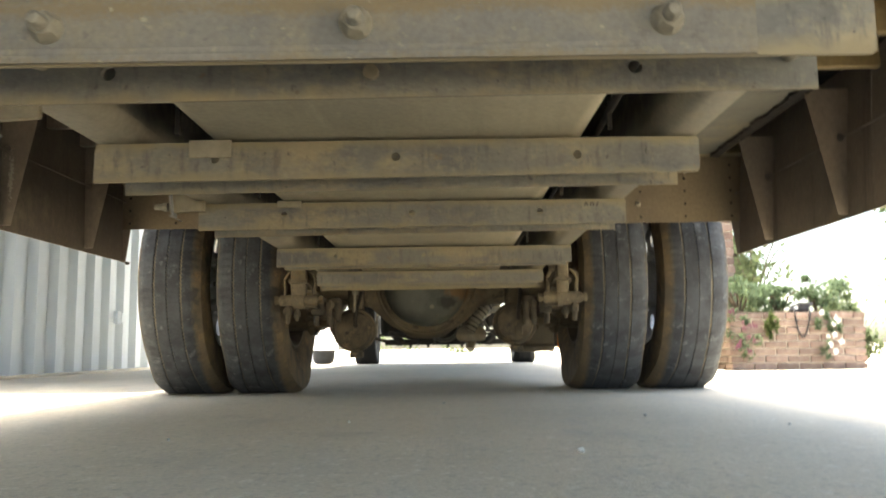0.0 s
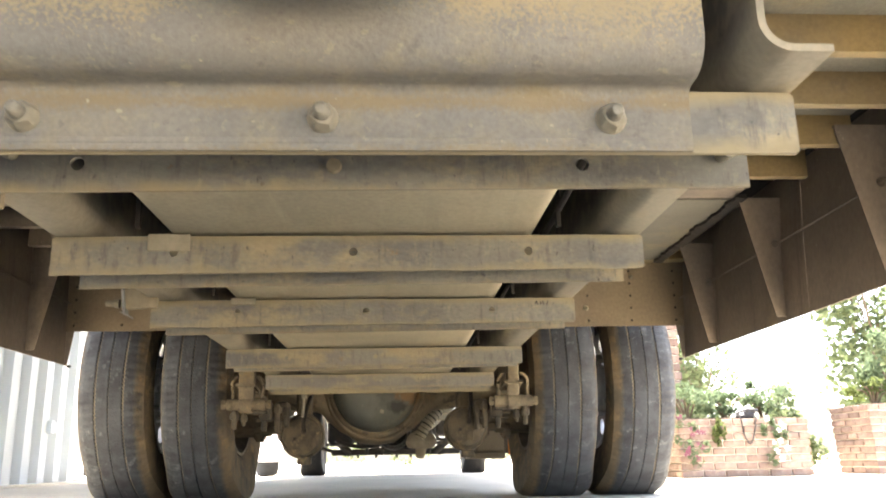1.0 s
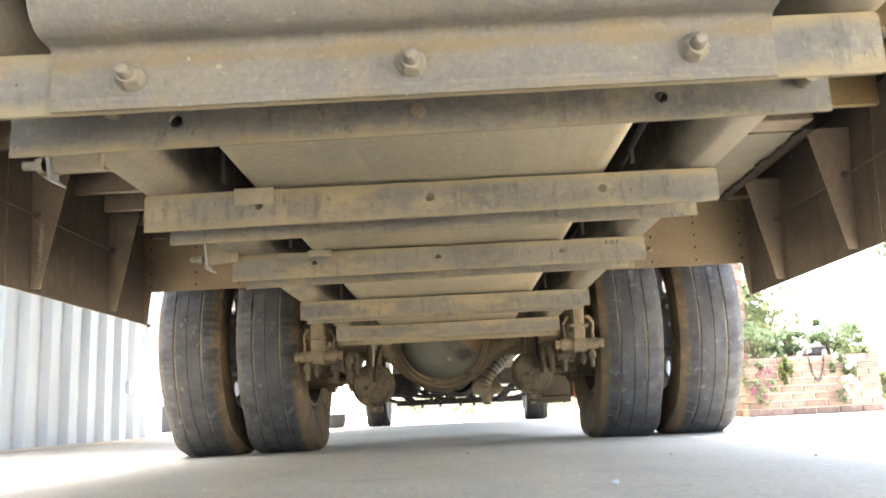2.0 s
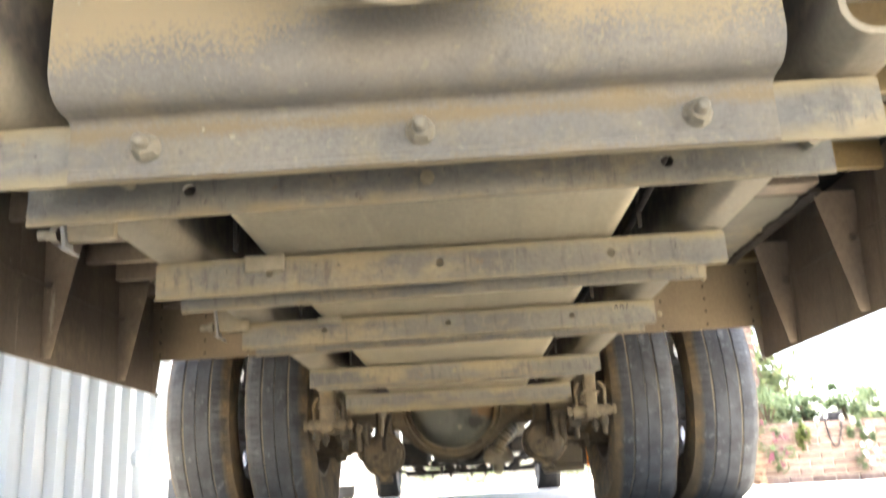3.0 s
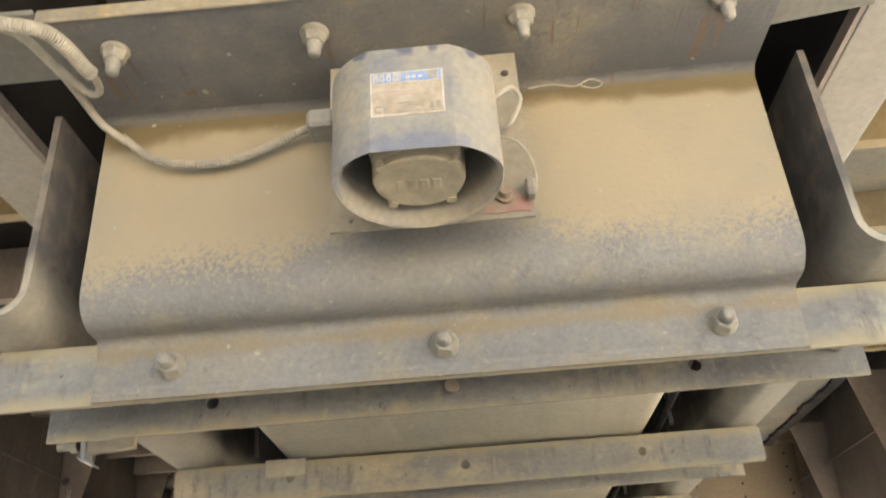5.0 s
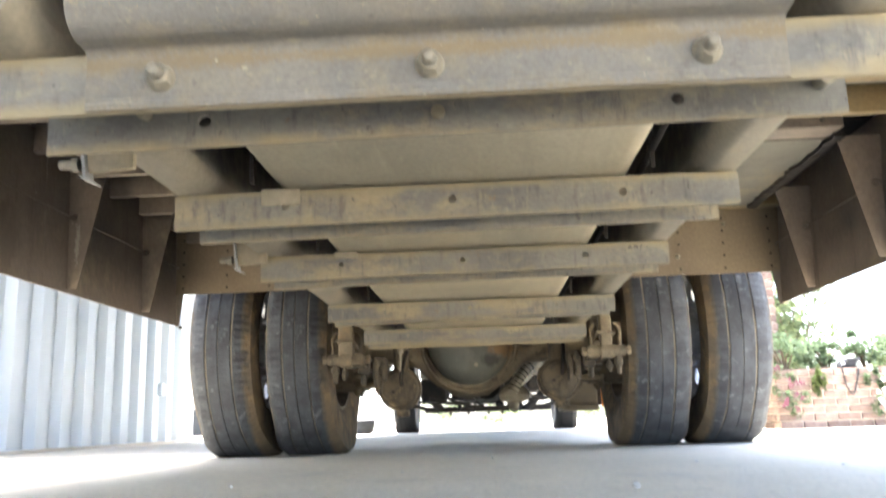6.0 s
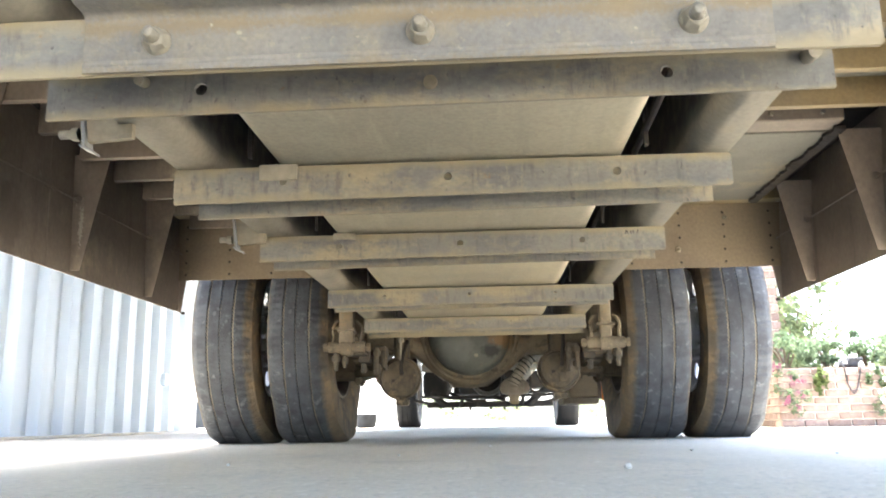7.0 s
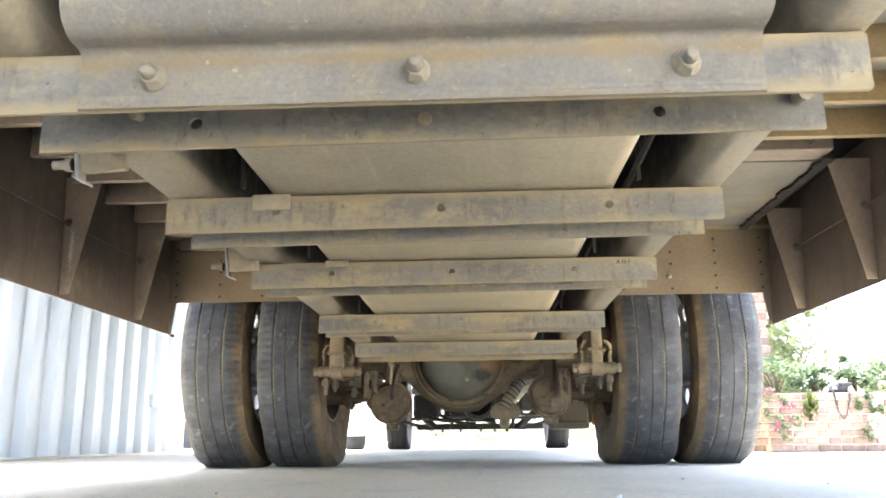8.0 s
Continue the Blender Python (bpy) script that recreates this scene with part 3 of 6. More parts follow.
def tube(bm, pts, r, n=10, ribs=0.0, step=0.01):
    """A round tube along a smooth curve through pts; ribs: corrugation depth."""
    pts = [Vector(p) for p in pts]
    fine = []
    for i in range(len(pts) - 1):
        p0, p1, p2, p3 = pts[max(i - 1, 0)], pts[i], pts[i + 1], pts[min(i + 2, len(pts) - 1)]
        k = max(2, int((p2 - p1).length / step))
        for j in range(k):
            t = j / k
            fine.append(0.5 * ((2 * p1) + (p2 - p0) * t + (2 * p0 - 5 * p1 + 4 * p2 - p3) * t * t + (3 * p1 - p0 - 3 * p2 + p3) * t ** 3))
    fine.append(pts[-1])
    up, prev = Vector((0.02, 0.03, 1)), None
    for i, p in enumerate(fine):
        way = (fine[min(i + 1, len(fine) - 1)] - fine[max(i - 1, 0)]).normalized()
        s = way.cross(up)
        if s.length < 0.05:
            s = way.cross(Vector((1, 0, 0)))
        s.normalize()
        u = s.cross(way)
        rr = r + (ribs if i % 2 else 0)
        ring = [bm.verts.new(p + (s * math.cos(2 * math.pi * k / n) + u * math.sin(2 * math.pi * k / n)) * rr) for k in range(n)]
        if prev:
            for k in range(n):
                bm.faces.new((prev[k], prev[(k + 1) % n], ring[(k + 1) % n], ring[k]))
        else:
            bm.faces.new(ring[::-1])
        prev = ring
    bm.faces.new(prev)
    return bm


def lathe(bm, profile, n=48, axis="x", at=(0, 0, 0), mat_of=None, close=False):
    """Turns a profile of (along, radius) about an axis through at."""
    at = Vector(at)
    rings = []
    for al, r in profile:
        ring = []
        for k in range(n):
            c, s = r * math.cos(2 * math.pi * k / n), r * math.sin(2 * math.pi * k / n)
            v = {"x": (al, c, s), "y": (c, al, s), "z": (c, s, al)}[axis]
            ring.append(bm.verts.new(at + Vector(v)))
        rings.append(ring)
    m = len(rings)
    for i in range(m if close else m - 1):
        for k in range(n):
            f = bm.faces.new((rings[i][k], rings[i][(k + 1) % n], rings[(i + 1) % m][(k + 1) % n], rings[(i + 1) % m][k]))
            if mat_of:
                f.material_index = mat_of[i]
    if not close:
        for ring in (rings[0], rings[-1]):
            try:
                bm.faces.new(ring)
            except ValueError:
                pass
    return bm


def sheet_with_holes(bm, outline, holes, thick, place):
    """A flat outline (u, v) with round holes (u, v, r), given thickness; place maps (u, v, w) to the world."""
    fresh = bmesh.new()
    loops = [outline] + [[(u + r * math.cos(2 * math.pi * k / 16), v + r * math.sin(2 * math.pi * k / 16)) for k in range(16)] for u, v, r in holes]
    edges = []
    for lp in loops:
        vs = [fresh.verts.new((u, v, 0)) for u, v in lp]
        edges += [fresh.edges.new((vs[k], vs[(k + 1) % len(vs)])) for k in range(len(vs))]
    bmesh.ops.triangle_fill(fresh, use_beauty=True, use_dissolve=False, edges=edges, normal=(0, 0, 1))
    r = bmesh.ops.extrude_face_region(fresh, geom=fresh.faces[:])
    for v in [g for g in r["geom"] if isinstance(g, bmesh.types.BMVert)]:
        v.co.z += thick
    table = {v: bm.verts.new(place(*v.co)) for v in fresh.verts}
    for f in fresh.faces:
        bm.faces.new([table[v] for v in f.verts])
    fresh.free()
    return bm


def extrude_profile(bm, pts, a, b, axis="y", thick=None, n_along=1):
    """A section pts (two coordinates) drawn along an axis from a to b; thick: an open line given that thickness."""
    if thick:
        left = []
        for i, p in enumerate(pts):
            p0, p1 = Vector(pts[max(i - 1, 0)]), Vector(pts[min(i + 1, len(pts) - 1)])
            t = (p1 - p0).normalized()
            left.append((p[0] - t.y * thick, p[1] + t.x * thick))
        pts = list(pts) + left[::-1]
    rings = []
    for i in range(n_along + 1):
        s = a + (b - a) * i / n_along
        rings.append([bm.verts.new({"x": (s, u, v), "y": (u, s, v), "z": (u, v, s)}[axis]) for u, v in pts])
    k = len(pts)
    for i in range(n_along):
        for j in range(k):
            bm.faces.new((rings[i][j], rings[i][(j + 1) % k], rings[i + 1][(j + 1) % k], rings[i + 1][j]))
    if thick:
        h = k // 2
        for ring in (rings[0], rings[-1]):
            for j in range(h - 1):
                bm.faces.new((ring[j], ring[j + 1], ring[k - 2 - j], ring[k - 1 - j]))
    else:
        bm.faces.new(rings[0])
        bm.faces.new(rings[-1][::-1])
    return bm


def bend(cx, cz, r, a0, a1, n=6):
    """Points of an arc, in degrees."""
    return [(cx + r * math.cos(radians(a0 + (a1 - a0) * k / n)), cz + r * math.sin(radians(a0 + (a1 - a0) * k / n))) for k in range(n + 1)]


def bolt_mesh(profile, axis):
    """A turned bolt piece softened by caked dust, hexagonal at a nut's height, standing out along the negative axis (y) or downwards (z)."""
    bm = bmesh.new()
    n = 18
    rings = []
    for h, r in profile:
        ring = []
        for k in range(n):
            a = 2 * math.pi * k / n
            hexed = 1 + (0.10 * math.cos(6 * a) if 0.004 < h < 0.0125 else 0)
            p = Vector((r * hexed * math.cos(a), r * hexed * math.sin(a), -h))
            p += noise.noise_vector(p * 160) * 0.0007
            ring.append(bm.verts.new(p if axis == "z" else Vector((p.x, p.z, p.y))))
        rings.append(ring)
    for a, c in zip(rings, rings[1:]):
        for k in range(n):
            bm.faces.new((a[k], a[(k + 1) % n], c[(k + 1) % n], c[k]))
    bm.faces.new(rings[0])
    bm.faces.new(rings[-1])
    bmesh.ops.recalc_face_normals(bm, faces=bm.faces[:])
    return bm


# ---- ground ----
gb = bmesh.new()
bmesh.ops.create_grid(gb, x_segments=8, y_segments=8, size=400)
ground = finish("ground", gb, concrete)
tagged(ground, "pale grey trowelled concrete yard surface", "ground", kind="structure")

# ---- truck ----
truck = thing("truck", "dusty brown and grey goods truck on dual rear tyres", "truck", at=(0, 4.60, 0))
OFF = Matrix.Translation((0, -4.60, 0))


def tp(name, bm, mats, label="", smooth=False, parent=None):
    """A part of the truck, given in world places."""
    ob = part(name, bm, mats, parent or truck, label, smooth)
    if not parent:
        ob.matrix_basis = OFF
    return ob


HALF = 0.442            # crossmember half length
LEG_HI = 0.498

# frame rails: channels with the web inside and the flanges outwards
for s in (-1, 1):
    r = 0.030
    line = ([(0.376, 0.724), (0.376, 0.62), (0.376, 0.53)] +
            bend(0.376 + r, 0.500 + r, r, 180, 270, 7) + [(0.440, 0.500)])
    pts = [(s * u, v) for u, v in line]
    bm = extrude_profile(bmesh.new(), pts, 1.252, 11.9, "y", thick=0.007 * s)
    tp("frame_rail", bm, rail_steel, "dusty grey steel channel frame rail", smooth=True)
    # body sill above each rail
    bm = bmesh.new()
    inner, outer = (0.436, 0.517) if s > 0 else (0.446, 0.530)
    box(bm, (min(s * inner, s * outer), 0.80, 0.738), (max(s * inner, s * outer), 12.0, 0.84), 0.002, 2)
    tp("body_sill", bm, sill_mat, "pale grey painted longitudinal body sill")
    bm = boxed((min(s * (inner - 0.006), s * (inner - 0.0004)), 0.80, 0.7385), (max(s * (inner - 0.006), s * (inner - 0.0004)), 12.0, 0.753), 0)
    tp("sill_packing", bm, brown, "brown packing strip along the sill")
    # upright near-black strip in place of the shaded void above the sill
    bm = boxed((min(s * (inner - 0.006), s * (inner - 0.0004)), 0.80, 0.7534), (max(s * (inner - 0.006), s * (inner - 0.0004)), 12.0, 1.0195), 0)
    tp("body_web", bm, shade_black, "near-black upright strip standing in for the shade beside the sill")


def crossmember(y, depth, holes, lo=(0.440, 0.446), lo2=(0.444, 0.451), half=HALF, half2=HALF, second_holes=()):
    """An inverted channel across the rails: a rear leg, a front leg and the web between them on top; lo: lower edge at the left and right end."""
    t = 0.005
    bm = bmesh.new()
    ch = 0.004
    out = [(-half, lo[0]), (half - 0.003, lo[1]), (half, lo[1] + 0.003), (half, LEG_HI - ch), (half - ch, LEG_HI), (-half + ch, LEG_HI), (-half, LEG_HI - ch)]
    sheet_with_holes(bm, out, holes, t, lambda u, v, w: (u, y + w, v))
    out2 = [(-half2, lo2[0]), (half2, lo2[1]), (half2, LEG_HI), (-half2, LEG_HI)]
    sheet_with_holes(bm, out2, second_holes, t, lambda u, v, w: (u, y + depth - t + w, v))
    box(bm, (-half, y + t + 0.0005, LEG_HI - t), (half, y + depth - t - 0.0005, LEG_HI - 0.0006))
    return tp("crossmember", bm, member_mat, "dusty grey steel channel crossmember")


H3 = [(-0.265, 0.473, 0.0065), (0.0, 0.473, 0.0065), (0.265, 0.473, 0.0065)]
crossmember(1.329, 0.131, [], lo=(0.436, 0.437), lo2=(0.4415, 0.4475), half=0.4395, half2=0.4465, second_holes=[(-0.265, 0.473, 0.0075), (0.265, 0.473, 0.0075)])
crossmember(1.83, 0.122, H3)
crossmember(2.331, 0.122, H3, lo=(0.442, 0.447))
crossmember(3.095, 0.122, H3, lo=(0.442, 0.448))
crossmember(3.845, 0.122, H3, lo=(0.442, 0.446), lo2=(0.432, 0.434))
crossmember(5.20, 0.122, H3)
crossmember(6.60, 0.122, H3)

# weld patches and clips on the members
for x, y, w, h in ((-0.272, 1.83, 0.062, 0.028), (-0.253, 2.327, 0.05, 0.016)):
    bm = boxed((x - w / 2, y - 0.0022, 0.503 - h), (x + w / 2, y + 0.002, 0.5015), 0.001)
    tp("weld_plate", bm, weld_mat, "small pale dusty plate lapped over the channel edge")
for i, lean in enumerate((0.003, -0.003, 0.0005, -0.002, 0.003)):
    bm = bmesh.new()
    rod(bm, (0.357 + i * 0.0062, 2.3305, 0.4835), (0.357 + i * 0.0062 + lean, 2.3305, 0.4915), 0.0009, n=6)
    tp("scratched_mark", bm, black_part)
stud = bmesh.new()
rod(stud, (0, 1.4535, 0.4695), (0, 1.4485, 0.4695), 0.0082, 0.0076, n=14)
tp("stud", stud, steel_pale)
for x, long, r in ((0.418, 0.0185, 0.0082), (-0.331, 0.012, 0.0066)):
    pin = bmesh.new()
    rod(pin, (x, 1.4535, 0.483), (x, 1.4485 - long, 0.479), r, r * 0.9, n=14)
    tp("stop_pin", pin, weld_mat, "short pale pin standing out of the channel", smooth=True)

# smooth belly panel between the rails
w, z0, r = 0.288, 0.503, 0.035
line = [(-w, 0.72)] + bend(-w + r, z0 + r, r, 180, 270, 6) + bend(w - r, z0 + r, r, 270, 360, 6) + [(w, 0.72)]
bm = extrude_profile(bmesh.new(), line, 1.475, 4.12, "y", thick=0.004)
tp("belly_panel", bm, panel_grey, "smooth dusty grey folded belly panel between the rails", smooth=True)
for x in (-0.307, 0.305):
    for y in (1.80, 2.30, 3.05, 3.80):
        bm = boxed((x - 0.003, y - 0.014, 0.50), (x + 0.003, y - 0.004, 0.72), 0)
        tp("drop_bracket", bm, black_part, "dark vertical bracket beside the belly panel")
bm = bmesh.new()
tube(bm, [(0.312, 1.48, 0.56), (0.306, 1.75, 0.53), (0.303, 1.95, 0.52), (0.312, 2.3, 0.545), (0.302, 2.6, 0.525), (0.312, 3.1, 0.55), (0.31, 4.0, 0.55)], 0.006, 8, step=0.05)
tp("brake_hose", bm, black_part, "black rubber brake hose beside the belly panel", smooth=True)

# rear plate: top flange towards the back, upright web, joggle, flange on the first crossmember
web_y, fl_y = 1.272, 1.3235
line = ([(1.1225, 0.722), (web_y - 0.014, 0.722)] + bend(web_y - 0.014, 0.722 - 0.014, 0.014, 90, 0, 5) +
        [(web_y, 0.66), (web_y, 0.60), (web_y, 0.545)] + bend(web_y + 0.032, 0.530, 0.032, 180, 262, 8) +
        bend(fl_y - 0.010, 0.488, 0.010, 90, 0, 4) +
        [(fl_y, 0.4500), (fl_y - 0.0006, 0.4488), (fl_y, 0.4476), (fl_y, 0.4440), (fl_y - 0.0006, 0.4428), (fl_y, 0.4416), (fl_y, 0.437)])
pw = 0.337
bm = extrude_profile(bmesh.new(), line, -pw, pw, "x", thick=0.0045, n_along=24)
tp("rear_plate", bm, plate_mat, "bent rear plate, beige road dust over grey steel", smooth=True)


def dusty_bolts(axis, washer, nut, stud, out, places):
    """Bolts with washer and nut, each with the end of its stud as a part."""
    first = None
    for m in places:
        if first is None:
            head = bolt_mesh(((0.0, washer), (0.002, washer), (0.0035, washer * 0.93), (0.0042, nut * 1.12), (0.006, nut * 1.05), (0.0115, nut * 0.96), (0.0135, nut * 0.80), (0.0138, stud * 0.9)), axis)
            end = bolt_mesh(((0.0130, stud * 1.1), (0.0142, stud * 1.1), (out - 0.003, stud * 0.96), (out - 0.0008, stud * 0.72), (out, stud * 0.35)), axis)
            first = tp("bolt", head, bolt_mat, "dust-caked bolt with nut and washer", smooth=True)
            first_end = part("stud", end, stud_mat, first, "worn grey stud end", smooth=True)
            first.matrix_basis = OFF @ m
        else:
            twin(first_end, Matrix.Identity(4), twin(first, OFF @ m))


dusty_bolts("y", 0.0142, 0.0114, 0.0069, 0.026, [pose(x, fl_y, 0.467, 0, 77 * x, 0) for x in (0.0, -0.262, 0.262)])
dusty_bolts("z", 0.0134, 0.0100, 0.0062, 0.029, [pose(x, 1.163, 0.722, 0, 0, 40 * x) for x in (-0.282, -0.095, 0.096, 0.281)])
bm = boxed((-pw, 1.1165, 0.720), (pw, 1.122, 0.735), 0.002)
tp("plate_lip", bm, steel, "pale dusty upturned lip of the rear plate")
bm = boxed((-0.470, 1.113, 0.7275), (-0.3375, 1.203, 0.7335), 0.002)
tp("flange_extension", bm, sheet_grey, "grey strip continuing the plate's upper flange")
bm = sheet_with_holes(bmesh.new(), [(0.3375, 1.113), (0.433, 1.113), (0.433, 1.199), (0.3375, 1.215)], [], 0.006, lambda u, v, w: (u, v, 0.7275 + w))
tp("flange_extension", bm, sheet_grey, "grey strip continuing the plate's upper flange")
# added near-black sheet that blocks light entering the frame from above
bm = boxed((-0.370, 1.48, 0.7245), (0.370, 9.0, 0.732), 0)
tp("frame_cover", bm, shade_black, "near-black sheet added between the rails to keep light out of the frame")
# rear cross beam above the plate, and the mounts in the dark behind it
bm = extrude_profile(bmesh.new(), [(1.288, 0.875), (1.288, 0.800), (1.345, 0.800), (1.345, 0.875)], -0.22, 0.22, "x", thick=-0.006)
tp("rear_beam", bm, steel, "grey channel beam above the rear plate")
bm = sheet_with_holes(bmesh.new(), [(-0.292, 1.140), (-0.203, 1.140), (-0.209, 1.195), (-0.234, 1.228), (-0.240, 1.262), (-0.292, 1.262)], [(-0.258, 1.222, 0.009)], 0.012,
                      lambda u, v, w: (u, v, 0.850 + w))
tp("mount_plate", bm, steel, "dusty steel mount plate with a bolt hole under the body")
bm = sheet_with_holes(bmesh.new(), [(-0.338, 1.204), (-0.301, 1.198), (-0.286, 1.232), (-0.286, 1.262), (-0.345, 1.262)], [], 0.010, lambda u, v, w: (u, v, 0.866 + w))
tp("mount_plate", bm, casting_dark, "dark steel mount plate under the body")
bm = tube(bmesh.new(), [(-0.230, 1.150, 0.862), (-0.205, 1.185, 0.856), (-0.182, 1.212, 0.852), (-0.150, 1.232, 0.850), (-0.095, 1.246, 0.850)], 0.009, 10)
tp("mount_arm", bm, steel, "curved dusty steel arm above the plate", smooth=True)

# ---- reversing alarm ----
alarm = new("reversing_alarm")
alarm.parent, alarm.matrix_basis = truck, OFF
alarm["label"] = "dusty blue-grey plastic reversing alarm on a square backing plate"
bm = sheet_with_holes(bmesh.new(), [(-0.088, 0.532), (0.090, 0.532), (0.090, 0.714), (-0.088, 0.714)], [(0.078, 0.69, 0.004)], 0.003,
                      lambda u, v, w: (u, 1.206 + w, v))
tp("backing_plate", bm, steel_pale, "thin square steel backing plate", parent=alarm)
for x in (-0.06, 0.06):
    bm = boxed((x - 0.012, 1.209, 0.62), (x + 0.012, web_y, 0.66), 0.002)
    tp("spacer", bm, steel, parent=alarm)


def horn_outline(cx, w, flat, y_front, y_mid, y_back):
    """Plan of the housing: a flat label face, a sharp fold to a bowed cheek on either side, and a round back."""
    a0 = radians(34)
    cheek = []
    for k in range(1, 10):
        a = a0 + (math.pi / 2 - a0) * k / 9
        cheek.append((flat + (w - flat) * (math.sin(a) - math.sin(a0)) / (1 - math.sin(a0)), y_mid - (y_mid - y_front) * math.cos(a) / math.cos(a0)))
    pts = [(cx - flat + 2 * flat * k / 6, y_front) for k in range(7)]
    pts += [(cx + u, v) for u, v in cheek]
    pts += [(cx + w * math.cos(math.pi * k / 26), y_mid + (y_back - y_mid) * math.sin(math.pi * k / 26) ** 0.9) for k in range(1, 26)]
    pts += [(cx - u, v) for u, v in cheek[::-1]]
    return pts


cx, zl, zt = -0.0042, 0.5245, 0.6265
FLAT, MID = 0.0318, 1.150
body = horn_outline(cx, 0.0665, FLAT, 1.0865, 1.127, 1.191)
inner = [(cx + (u - cx) * 0.945, MID + (v - MID) * 0.945) for u, v in body]
bm = bmesh.new()
rings = []
for pts, z, k in ((inner, zl + 0.055, 0.85), (inner, zl + 0.0015, 1.0), (body, zl, 0.985), (body, zl + 0.003, 1.0), (body, zt - 0.006, 1.0), (body, zt - 0.0015, 0.985), (body, zt, 0.955)):
    rings.append([bm.verts.new((cx + (u - cx) * k, MID + (v - MID) * k, z + (0.006 * (MID - v) / 0.06 if z < zl + 0.002 else 0))) for u, v in pts])
for a, c in zip(rings, rings[1:]):
    for j in range(len(a)):
        bm.faces.new((a[j], a[(j + 1) % len(a)], c[(j + 1) % len(c)], c[j]))
bm.faces.new(rings[0])
bm.faces.new(rings[-1])
bmesh.ops.recalc_face_normals(bm, faces=bm.faces[:])
housing = tp("housing", bm, alarm_mat, "blue-grey horn housing caked with dust", parent=alarm, smooth=True)
for e in housing.data.edges:
    p, q = (housing.data.vertices[k].co for k in e.vertices)
    if abs(p.z - q.z) > 0.02 and max(p.y, q.y) < 1.09 and abs(abs(p.x - cx) - FLAT) < 0.002:
        e.use_edge_sharp = True
bm = boxed((cx - 0.045, 1.180, 0.556), (cx + 0.045, 1.2055, 0.616), 0.008, 2)
tp("housing_foot", bm, alarm_mat, parent=alarm, smooth=True)
SY = 1.139
bm = lathe(bmesh.new(), [(zl + 0.06, 0.0372), (zl + 0.012, 0.0372), (zl + 0.008, 0.0358), (zl + 0.007, 0.033), (zl + 0.0078, 0.030), (zl + 0.0078, 0.001)], 32, "z", (cx, SY, 0))
sounder = tp("sounder", bm, core_mat, "round beige sounder inside the horn", parent=alarm, smooth=True)
part("sounder_block", boxed((cx - 0.0352, SY - 0.0372, zl + 0.013), (cx + 0.0352, SY + 0.002, zl + 0.06), 0.004, 2), core_mat, sounder)
for a, lug in ((50, 0.0052), (130, 0.0052), (222, 0.0042), (318, 0.0042)):
    bm = bmesh.new()
    at = (cx + 0.0372 * math.cos(radians(a)), SY + 0.0372 * math.sin(radians(a)))
    rod(bm, (*at, zl + 0.03), (*at, zl + 0.006), lug, lug * 0.8, n=12)
    part("sounder_lug", bm, core_mat, sounder, smooth=True)
for i in range(4):
    x = cx - 0.015 + i * 0.0095
    part("raised_bar", boxed((x - 0.0035, SY - 0.004, zl + 0.0070), (x + 0.0035, SY + 0.009, zl + 0.0082), 0.0006), core_mat, sounder)
# label on the flat face
yl = 1.0855
SX, SZ = -0.0345, 0.5585
bm = boxed((SX, yl, SZ), (SX + 0.056, yl + 0.001, SZ + 0.0415), 0)
sticker = tp("sticker", bm, label_pale, "faded white and blue type sticker", parent=alarm)


def on_sticker(name, x0, x1, z0, z1, mat, lift=0.0005):
    """A print on the sticker; places from its lower left corner."""
    return part(name, boxed((SX + x0, yl - lift, SZ + z0), (SX + x1, yl + 0.0002, SZ + z1), 0), mat, sticker)


on_sticker("print_field", 0.0014, 0.0546, 0.0014, 0.0305, label_white, 0.0003)
on_sticker("blue_field", 0.0235, 0.0546, 0.0315, 0.0402, label_blue)
on_sticker("blue_frame", 0.0016, 0.0228, 0.0315, 0.0402, label_blue)
for i, w in enumerate((0.0042, 0.0036, 0.0036, 0.0040)):
    x = 0.0024 + i * 0.0051
    on_sticker("white_mark", x, x + w, 0.0322, 0.0395, label_pale, 0.0008)
    on_sticker("blue_mark", x + 0.0012, x + w - 0.0011, 0.0332, 0.0352 + 0.0012 * (i % 2), label_blue, 0.0011)
for x in (0.0275, 0.0320, 0.0368):
    on_sticker("white_mark", x, x + 0.0034, 0.0338, 0.0362, label_pale, 0.0008)
on_sticker("grey_mark", 0.0445, 0.0512, 0.0322, 0.0394, label_ink, 0.0008)
for x0, x1, z in ((0.0190, 0.0385, 0.0102), (0.0190, 0.0400, 0.0076), (0.0190, 0.0340, 0.0050), (0.0190, 0.0375, 0.0025), (0.0445, 0.0475, 0.0040), (0.0495, 0.0530, 0.0040)):
    on_sticker("text_bar", x0, x1, z, z + (0.0010 if z != 0.0040 else 0.0062), label_ink, 0.0007)
for x0, x1, z in ((0.004, 0.030, 0.0215), (0.010, 0.036, 0.0180)):
    on_sticker("faded_band", x0, x1, z, z + 0.0022, label_faded, 0.0006)
ce = bpy.data.curves.new("ce_mark", "FONT")
ce.body, ce.size, ce.extrude, ce.offset, ce.space_character = "CE", 0.0095, 0.0002, 0.0002, 1.1
ce_ob = new("ce_mark", ce)
ce_ob.data.materials.append(label_ink)
ce_ob.parent = sticker
ce_ob.matrix_basis = pose(SX + 0.0022, yl - 0.0006, SZ + 0.0028, 90, 0, 0)
